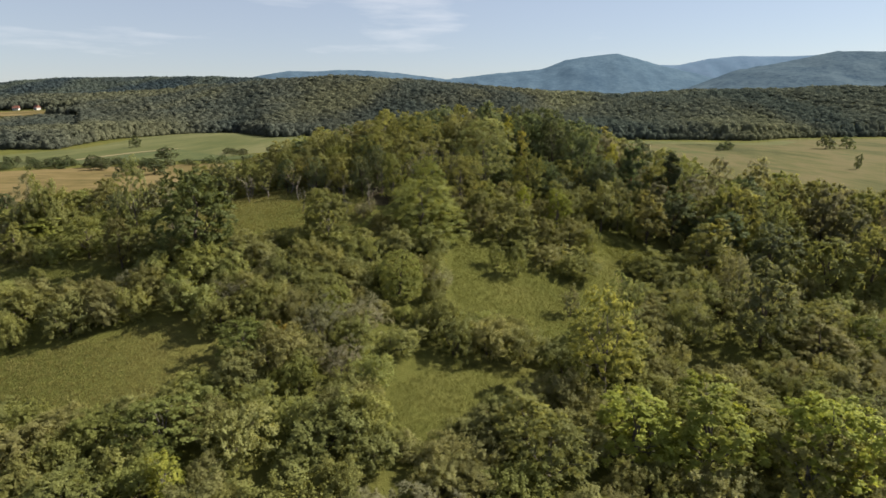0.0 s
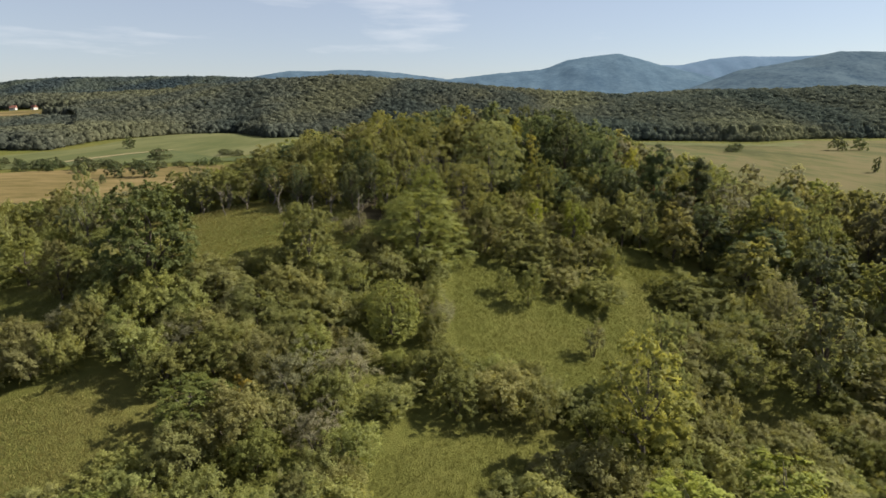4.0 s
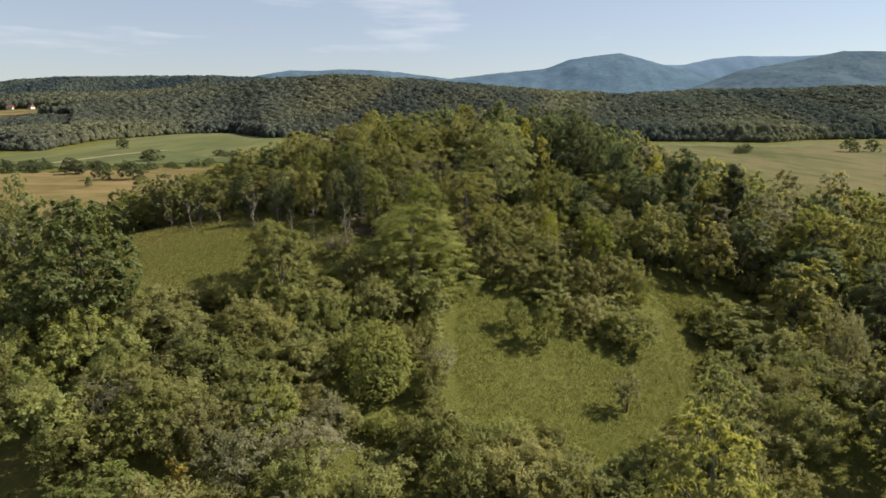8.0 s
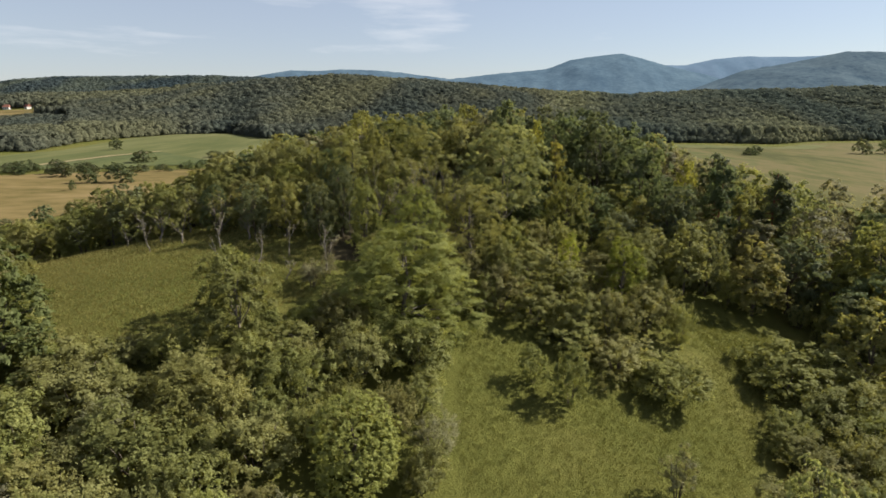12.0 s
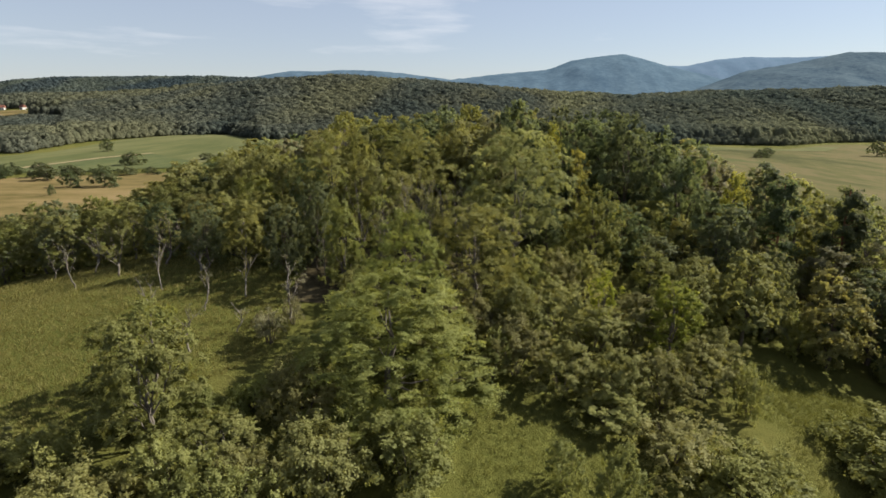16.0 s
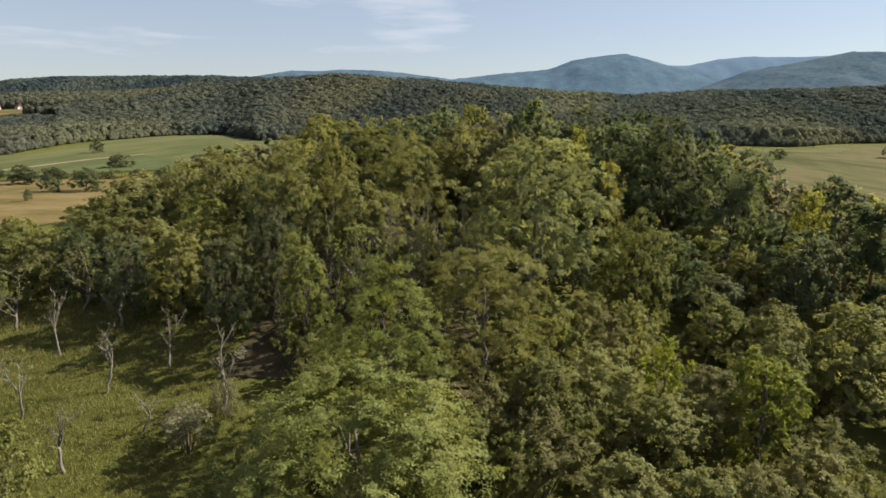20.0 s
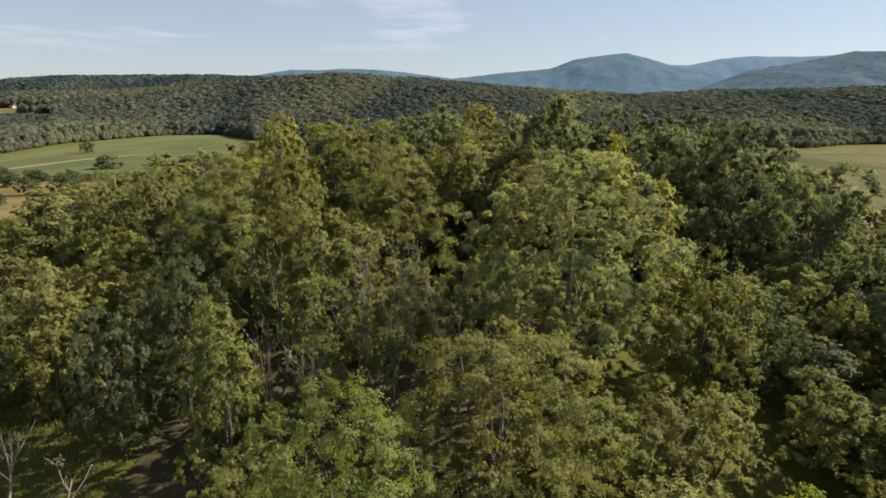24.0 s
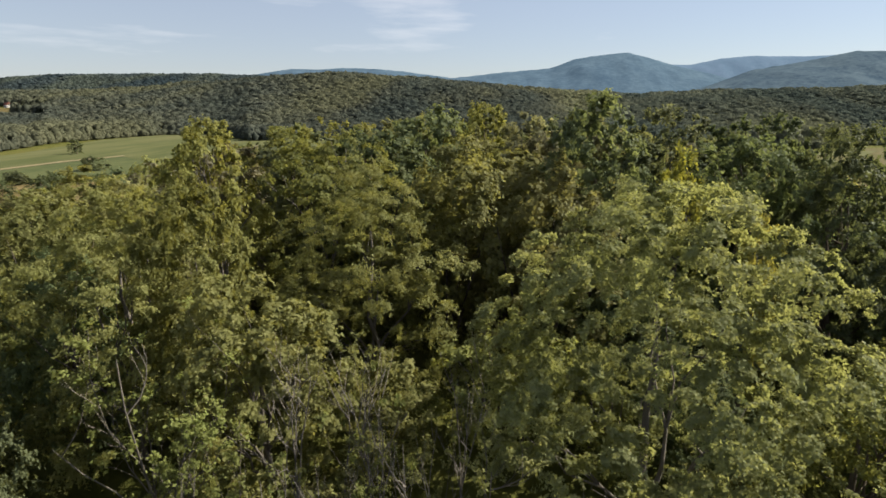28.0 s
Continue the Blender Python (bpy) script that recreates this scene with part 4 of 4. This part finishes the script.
DEAD = [(-18.8, 95.0, 4.1, 1.1), (-23.9, 99.4, 4.8, 1.3), (-20.5, 101.9, 5.1, 1.2), (-12.8, 101.1, 5.6, 1.4), (-26.2, 106.6, 5.2, 1.2), (-16.6, 98.4, 2.8, 1.3), (-17.7, 104.5, 4.7, 1.3), (-24.5, 111.4, 3.9, 1.3), (-36.0, 109.3, 5.1, 1.3), (-37.8, 115.1, 4.5, 1.2)]
FORKED = [(-8.6, 113.6, 10.2, 3.2), (-2.2, 113.4, 9.6, 2.6), (-3.2, 109.4, 10.0, 2.3), (2.0, 112.4, 9.4, 2.2), (-6, 111, 8.4, 2.0)]
SNAG = [(-4, 114.6, 10.0, 1.8), (-0.5, 112.6, 10.6, 1.6), (1.0, 109.9, 11.4, 1.7), (1.6, 115.4, 10.0, 1.6), (-7.4, 109.4, 7.6, 1.5), (-5.0, 108.4, 7.4, 1.6), (-1.2, 110.0, 9.6, 1.5), (-11.2, 108.8, 6.8, 1.5), (3.2, 109.2, 9.0, 1.5)]

PLACES = [(k, row) for k, rows in (("robinia_big", ROBINIA_BIG), ("robinia_fine", ROBINIA_FINE), ("amber_near", AMBER_NEAR), ("hazel_fine", HAZEL_FINE), ("yellow", YELLOW), ("lime", LIME), ("ash_near", ASH_NEAR), ("olive_near", OLIVE_NEAR), ("oak", OAK), ("oak_near", OAK_NEAR), ("pine", PINE), ("hornbeam", HORNBEAM), ("birch", BIRCH), ("olive", OLIVE), ("ytree", YTREE), ("ash", ASH), ("silver", SILVER), ("dome", DOME), ("walnut", WALNUT), ("hazel", HAZEL), ("twiggy", TWIGGY), ("thorn", THORN), ("robinia", ROBINIA), ("orange", ORANGE), ("orchard", ORCHARD), ("dead", DEAD), ("forked", FORKED), ("snag", SNAG)) for row in rows]
rng = random.Random(5)
for k, (x, y, H, R) in PLACES:
    plant(KINDS[k][0], x, y, H, R, rng, *KINDS[k][1:])

# ---- thickets ----
CENTRE_MEADOW = [(2, 91), (5, 96), (12, 92), (24, 92), (29, 97), (27, 104), (32, 106), (40, 101), (33, 94), (29, 85), (24, 79), (19, 72), (12, 68), (8, 71), (2, 71), (1, 79)]
LOW_MEADOW = [(-6, 49), (-5, 55), (0, 60), (6, 62), (10, 62), (8, 57), (4, 53), (-2, 47)]
SIDE_MEADOW = [(-62, 60), (-45, 56), (-36, 59), (-31, 62), (-27, 58), (-23, 55), (-24, 51), (-30, 48), (-45, 50), (-62, 48)]
SHADED_MEADOW = [(-75, 90), (-60, 80), (-42, 77), (-39, 73), (-41, 69), (-60, 75), (-75, 80)]
ORCHARD_MEADOW = [(-58, 118), (-46, 119), (-30, 120), (-15, 110), (-12, 102), (-13, 95), (-18, 90), (-24, 85), (-31, 84), (-38, 90), (-47, 104), (-58, 112)]
SMALL_MEADOW = [(34, 77), (44, 83), (48, 80), (40, 70), (30, 66)]
BACK_MEADOW = [(25, 104), (32, 104), (42, 102), (40, 96), (32, 94), (25, 98)]
MEADOWS = [CENTRE_MEADOW, LOW_MEADOW, SIDE_MEADOW, SHADED_MEADOW, ORCHARD_MEADOW, SMALL_MEADOW, BACK_MEADOW]


mask_x, mask_y = np.meshgrid(np.arange(-150, 150, 0.5), np.arange(0, 250, 0.5))
MASK = np.zeros(mask_x.shape, bool)
GLADES = [[(-9, 65.5), (-3, 65.5), (-1.5, 71), (-9, 71)]]
BARE_FLOOR = [[(-16, 102), (-9, 102), (-9, 108), (-15, 109.5)], [(-9, 107), (3.8, 107), (3.8, 117), (-9, 117)]]
for poly in MEADOWS + GLADES + BARE_FLOOR:
    MASK |= inside(poly, mask_x, mask_y)


def in_meadow(x, y, grow=0.0):
    for dx, dy in ((0, 0), (grow, 0), (-grow, 0), (0, grow), (0, -grow)):
        i, j = int((y + dy) * 2), int((x + dx + 150) * 2)
        if 0 <= i < MASK.shape[0] and 0 <= j < MASK.shape[1] and MASK[i, j]:
            return True
    return False


taken = [(x, y, R) for _, (x, y, H, R) in PLACES]
rng = random.Random(17)


def thicket(x0, x1, y0, y1, gap, tries, pick, clear=0.62):
    """Fills the ground between the meadows and the placed trees with plants; pick gives kind, height and radius."""
    for _ in range(tries):
        x, y = rng.uniform(x0, x1), rng.uniform(y0, y1)
        if abs(x) > 0.76 * y + 8:
            continue
        k, H, R = pick(x, y)
        low = low_edge(x, y)
        if H > low:
            k, H, R = "hazel", low, min(R, 0.8 * low)
        if in_meadow(x, y, R * 0.75):
            continue
        if any((x - a) ** 2 + (y - b) ** 2 < (max(gap * 0.5, r * clear) + R * 0.5) ** 2 for a, b, r in taken):
            continue
        taken.append((x, y, R))
        plant(KINDS[k][0], x, y, H, R, rng, *KINDS[k][1:])


def low_edge(x, y):
    """Growth on the valley side of a meadow stays low: the greatest height there."""
    for d in (1, 2, 3, 4, 5, 6, 7, 8):
        if in_meadow(x, y + d):
            return 1.5 + 0.32 * d
    return 99.0


def front_pick(x, y):
    k = rng.choices(["hazel", "thorn", "olive", "robinia"], [14, 1.6, 1.4, 0.7])[0]
    H = rng.uniform(3.0, 5.4) if k in ("hazel", "thorn") else rng.uniform(4.5, 6.5)
    if y > 76 and x < -12:
        H *= 0.72
    return k, H, H * rng.uniform(0.55, 0.75)


def side_pick(x, y):
    k = rng.choices(["wood", "olive", "hazel", "birch"], [8, 1.5, 3, 1])[0]
    H = rng.uniform(5.5, 9.5) if k != "hazel" else rng.uniform(3.5, 6)
    if x > 30 and k != "hazel":
        H = max(5, min(17, min(19.0, 9.5 + (y - 90) * 0.28) + rng.uniform(-3.0, 1.2) - gz(x, y)))
    return k, H, min(4.6, H * rng.uniform(0.34, 0.45))


def back_pick(x, y):
    top = min(29.6, 12.5 + (y - 95) * 0.46) - 0.0042 * (x - 5) ** 2 + (rng.uniform(-5.5, -1.5) if y < 126 else rng.uniform(-2.2, 0.3))
    H = max(3.5, min(17.5, top - gz(x, y)))
    k = "wood" if y > 137 else rng.choice(("olive_near", "olive_near", "robinia_near", "hazel_fine"))
    if 8 < x < 36 and rng.random() < 0.6:
        k = "wood_dark" if y > 137 else "oak_near"
    return k, H, min(5.2, H * rng.uniform(0.4, 0.5))


thicket(-70, 70, 24, 90, 2.4, 6000, front_pick)
thicket(-95, -38, 84, 135, 3.4, 900, side_pick)
thicket(24, 105, 84, 135, 3.4, 1500, side_pick)
thicket(-38, 40, 104, 134, 5.2, 500, back_pick)
thicket(-38, 40, 128, 166, 4.0, 900, back_pick, 0.5)
thicket(-120, -36, 135, 200, 5.5, 500, back_pick)
thicket(40, 125, 135, 200, 5.5, 500, back_pick)


# ---- woods of the far ridges ----
def woods(name, y0, y1, u0, u1, spacing, size, leaves_each, material, label, seed, skip=None):
    """A far forest: crowns of loose leaf masses, each on its place on the land, nearer ones finer."""
    rs = np.random.default_rng(seed)
    rows, y = [], y0
    while y < y1:
        sp = spacing * (0.62 + 0.38 * y / y0)
        x = np.arange(u0 * y, u1 * y, sp)
        x = x + rs.uniform(-0.8, 0.8, len(x)) * sp
        rows.append(np.stack([x, y + rs.uniform(-0.9, 0.9, len(x)) * sp, np.full(len(x), sp)], 1))
        y += sp * 0.95
    p = np.concatenate(rows)
    u = p[:, 0] / p[:, 1]
    ok = (p[:, 1] > np.interp(u, EDGE_U, EDGE_Y)) & ~((np.abs(u) < 0.2) & (p[:, 1] < 690))
    if skip is not None:
        ok &= ~skip(p[:, 0], p[:, 1])
    p = p[ok]
    n, k = len(p), leaves_each
    r = p[:, 2] * size * (0.5 + 0.62 * rs.uniform(0, 1, n) ** 2)
    stand = np.sin(p[:, 0] / 41 + 2.1 * np.sin(p[:, 1] / 130)) * np.sin(p[:, 1] / 58 + 1.7 * np.sin(p[:, 0] / 95))
    h = 11.0 + r * 0.7 + rs.uniform(-1.2, 1.0, n) + 2.6 * stand
    h = np.where(p[:, 1] < np.interp(p[:, 0] / p[:, 1], EDGE_U, EDGE_Y) + 14, h * rs.uniform(0.5, 1.05, n), h)
    # orchards and young growth below the houses
    orchard = (p[:, 0] / p[:, 1] < -0.6) & (p[:, 1] > 700) & (p[:, 1] < 985)
    h = np.where(orchard, h * 0.35, h)
    # lower growth in front of the rim
    fu = rs.uniform(u0, u1, 900)
    fy = np.interp(fu, EDGE_U, EDGE_Y) + rs.uniform(-9, 8, 900)
    keep = (fy > y0 - 20) & (np.abs(fu) > 0.15)
    fu, fy = fu[keep], fy[keep]
    fr = rs.uniform(1.6, 4.4, len(fu))
    p = np.concatenate([p, np.stack([fu * fy, fy, fr], 1)])
    r = np.concatenate([r, fr])
    h = np.concatenate([h, fr * rs.uniform(1.2, 2.4, len(fu))])
    n = len(p)
    z = ground_z(p[:, 0], p[:, 1])
    levels, widths = (0.0, 0.45, 0.84), (0.85, 0.95, 0.5)
    m = len(levels)
    ang = rs.uniform(0, 6.3, n)[:, None, None] + np.arange(k) * 2 * math.pi / k + rs.uniform(-0.25, 0.25, (n, m, k))
    rad = r[:, None, None] * np.array(widths)[None, :, None] * rs.uniform(0.75, 1.25, (n, m, k))
    top = z + h
    rim = p[:, 1] < np.interp(p[:, 0] / p[:, 1], EDGE_U, EDGE_Y) + 22
    if skip is not None:
        for dx, dy in ((0, 30), (0, -30), (30, 0), (-30, 0)):
            rim |= skip(p[:, 0] + dx, p[:, 1] + dy)
    low = np.where(rim, z + 0.18 * (top - z), np.maximum(z, top - 0.68 * r))
    height = low[:, None, None] + (top - low)[:, None, None] * np.array(levels)[None, :, None] + r[:, None, None] * rs.uniform(-0.2, 0.2, (n, m, k))
    v = np.stack([p[:, 0][:, None, None] + rad * np.cos(ang), p[:, 1][:, None, None] + rad * np.sin(ang), height], -1).reshape(-1, 3)
    one = [(i * k + j, i * k + (j + 1) % k, (i + 1) * k + (j + 1) % k, (i + 1) * k + j) for i in range(m - 1) for j in range(k)]
    one = np.array(one)
    faces = (np.arange(n)[:, None, None] * (m * k) + one[None]).reshape(-1, 4)
    caps = (np.arange(n)[:, None] * (m * k) + (m - 1) * k + np.arange(k)[None])
    me = bpy.data.meshes.new(name)
    me.vertices.add(len(v))
    me.vertices.foreach_set("co", v.astype(np.float32).ravel())
    loops = np.concatenate([faces.ravel(), caps.ravel()])
    me.loops.add(len(loops))
    me.loops.foreach_set("vertex_index", loops.astype(np.int32))
    me.polygons.add(len(faces) + n)
    me.polygons.foreach_set("loop_start", np.concatenate([np.arange(len(faces)) * 4, len(faces) * 4 + np.arange(n) * k]).astype(np.int32))
    me.update(calc_edges=True)
    me.shade_smooth()
    crowns = part(name, me, material)
    # loose leaf masses break up the nearer crowns and the forest's rim
    for share, count, scale in ((rim, 60, 0.19), (~rim & (p[:, 1] < 1000), 30, 0.27), (~rim & (p[:, 1] >= 1000), 20, 0.34)):
        c, rr, zz, tt = p[share], r[share], low[share], top[share]
        m2 = len(c)
        if not m2:
            continue
        a = rs.uniform(0, 6.283, (m2, count))
        s = rs.uniform(0.05, 1.0, (m2, count))
        w = np.interp(s, (0, 0.5, 0.86, 1.0), (0.95, 1.05, 0.7, 0.15)) * rs.uniform(0.85, 1.15, (m2, count)) * rr[:, None]
        at = np.stack([c[:, 0:1] + w * np.cos(a), c[:, 1:2] + w * np.sin(a), zz[:, None] + (tt - zz)[:, None] * s], -1)
        out = np.stack([np.cos(a), np.sin(a), 0.2 + 1.2 * s], -1) + rs.normal(0, 0.5, (m2, count, 3))
        out /= np.linalg.norm(out, axis=2)[:, :, None]
        t = np.cross(out, rs.normal(0, 1, (m2, count, 3)))
        t /= np.linalg.norm(t, axis=2)[:, :, None]
        b = np.cross(out, t)
        g = (rr[:, None] * scale * rs.uniform(0.6, 1.4, (m2, count)))[:, :, None]
        q = np.stack([at - t * g, at + t * g * 0.5 - b * g * 0.9, at + t * g * 0.6 + b * g * 0.9], 2).reshape(-1, 3, 3)
        tagged(part(name + "_leaves", quads_of(name + "_leaves", q), material, crowns), "")
    return tagged(crowns, label, "forest", kind="stuff")


def clearing(x, y):
    return ((x + 775) / 150) ** 2 + ((y - 1045) / 130) ** 2 < 1


woods("ridge_forest", 530, 1560, -0.85, 0.17, 5.8, 1.0, 5, FOREST_LEAF, "dense dark green broad-leaved forest on the ridge", 301, clearing)
woods("valley_forest", 600, 1560, 0.17, 0.9, 5.8, 1.0, 5, VALLEY_LEAF, "dark green forest beyond the pasture", 302)
woods("distant_forest", 2250, 2750, -0.95, -0.1, 11, 1.0, 5, FOREST_HAZED, "dark forest on the farthest wooded ridge, tinted blue as haze", 303)


# ---- meadow grass ----
def tufts(poly, seed, density, height, material, label):
    """Grass of a meadow: short tufts of blades, standing on the turf."""
    rs = np.random.default_rng(seed)
    P = np.array(poly, float)
    lo, hi = P.min(0), P.max(0)
    n = int((hi - lo).prod() * density)
    x, y = rs.uniform(lo[0], hi[0], n), rs.uniform(lo[1], hi[1], n)
    keep = inside(poly, x, y)
    x, y = np.repeat(x[keep], 4), np.repeat(y[keep], 4)
    x, y = x + rs.normal(0, 0.09, len(x)), y + rs.normal(0, 0.09, len(x))
    n = len(x)
    b = np.stack([x, y, ground_z(x, y) - 0.03], 1)
    h = height * rs.uniform(0.5, 1.4, n)
    a = rs.uniform(0, 2 * math.pi, n)
    side = np.stack([np.cos(a), np.sin(a), np.zeros(n)], 1) * 0.026
    tip = b + np.stack([rs.normal(0, 0.35, n) * h, rs.normal(0, 0.35, n) * h, h], 1)
    mid = b + (tip - b) * 0.6 + np.array([0, 0, 0.05])
    q = np.stack([b - side, mid - side * 0.7, tip, mid + side * 0.7], 1)
    return tagged(part("meadow_grass", quads_of("meadow_grass", q), material), label, "grass", kind="stuff")


for i, poly in enumerate(MEADOWS + GLADES):
    dry = i in (2, 4)
    tufts(poly, 400 + i, 15, 0.24, STRAW_BLADE if dry else GRASS_BLADE, "dry straw-coloured meadow grass" if dry else "short green meadow grass")

# ---- valley: trees and hedges in the fields ----
rng = random.Random(31)
for x, y, H, R in [(-279, 545, 11, 6), (-200, 432, 9, 8), (-176, 329, 8, 5), (-204, 355, 8, 7), (-161, 331, 9, 7), (-168, 303, 5, 1.6), (-215, 368, 8, 7), (-240, 376, 7, 6),
                   (313, 489, 11, 7), (330, 489, 10, 6), (232, 332, 9, 2.2), (230, 482, 7, 6), (222, 476, 6, 5), (-166, 473, 5, 5), (-157, 470, 5, 5), (-172, 476, 5, 5)]:
    plant(KINDS["low_tree"][0], x, y, H, R, rng, *KINDS["low_tree"][1:])
kind("hedge", KINDS["low_tree"][0], "dark bushy tree of a field hedge", "tree", "hedge between the fields")
for (ax, ay), (bx, by), n in (((-300, 350), (-150, 385), 22), ((-290, 366), (-140, 400), 20), ((-130, 395), (-70, 420), 10), ((-210, 222), (-120, 225), 16), ((-300, 410), (-235, 380), 8)):
    for i in range(n):
        s = (i + rng.uniform(-0.4, 0.4)) / n
        H = rng.uniform(2.5, 6)
        plant(KINDS["hedge"][0], ax + (bx - ax) * s + rng.uniform(-3, 3), ay + (by - ay) * s + rng.uniform(-4, 4), H, H * rng.uniform(0.6, 0.85), rng, *KINDS["hedge"][1:])


# ---- houses on the far slope ----
def house(x, y, w, d, h, turn):
    root = new("house")
    bm = bmesh.new()
    bmesh.ops.create_cube(bm, size=1, matrix=Matrix.Translation((0, 0, h / 2 - 1)) @ Matrix.Diagonal((w, d, h + 2, 1)))
    me = bpy.data.meshes.new("wall")
    bm.to_mesh(me)
    bm.free()
    part("wall", me, PLASTER, root, "white plastered wall")
    e, g = 0.6, d * 0.55
    v = [(-w / 2 - e, -d / 2 - e, h - 0.3), (w / 2 + e, -d / 2 - e, h - 0.3), (w / 2 + e, d / 2 + e, h - 0.3), (-w / 2 - e, d / 2 + e, h - 0.3), (-w / 2 - e, 0, h + g), (w / 2 + e, 0, h + g)]
    part("roof", mesh_of("roof", v, [(0, 1, 5, 4), (2, 3, 4, 5), (0, 4, 3), (1, 2, 5), (3, 2, 1, 0)]), ROOF_TILE, root, "red tiled gable roof")
    for i in range(3):
        for j in range(2):
            a, b = -w / 2 + w * (i + 0.5) / 3 - 0.6, 0.7 + j * 2.1
            part("window", mesh_of("window", [(a, -d / 2 - 0.03, b), (a + 1.2, -d / 2 - 0.03, b), (a + 1.2, -d / 2 - 0.03, b + 1.5), (a, -d / 2 - 0.03, b + 1.5)], [(0, 1, 2, 3)]), WINDOW_DARK, root)
    root.matrix_basis = pose(x, y, gz(x, y), 0, 0, turn)
    return tagged(root, "white house with a red tiled roof among trees", "house", "houses on the far slope")


for hx, hy, hw, turn in ((-818, 1165, 13, 8), (-768, 1150, 11, -25), (-846, 1190, 12, 35)):
    house(hx, hy, hw * 0.8, 8, 4.6, turn)
field("field", [(-900, 980), (-690, 990), (-660, 1060), (-780, 1130), (-900, 1110)], FIELD_TAN, "narrow tan field below the houses", 0.8, 16)

# the patterns themselves stand nowhere
for t in {id(t): t for templates, *_ in KINDS.values() for t in templates}.values():
    for o in (*t.children_recursive, t):
        bpy.data.objects.remove(o)
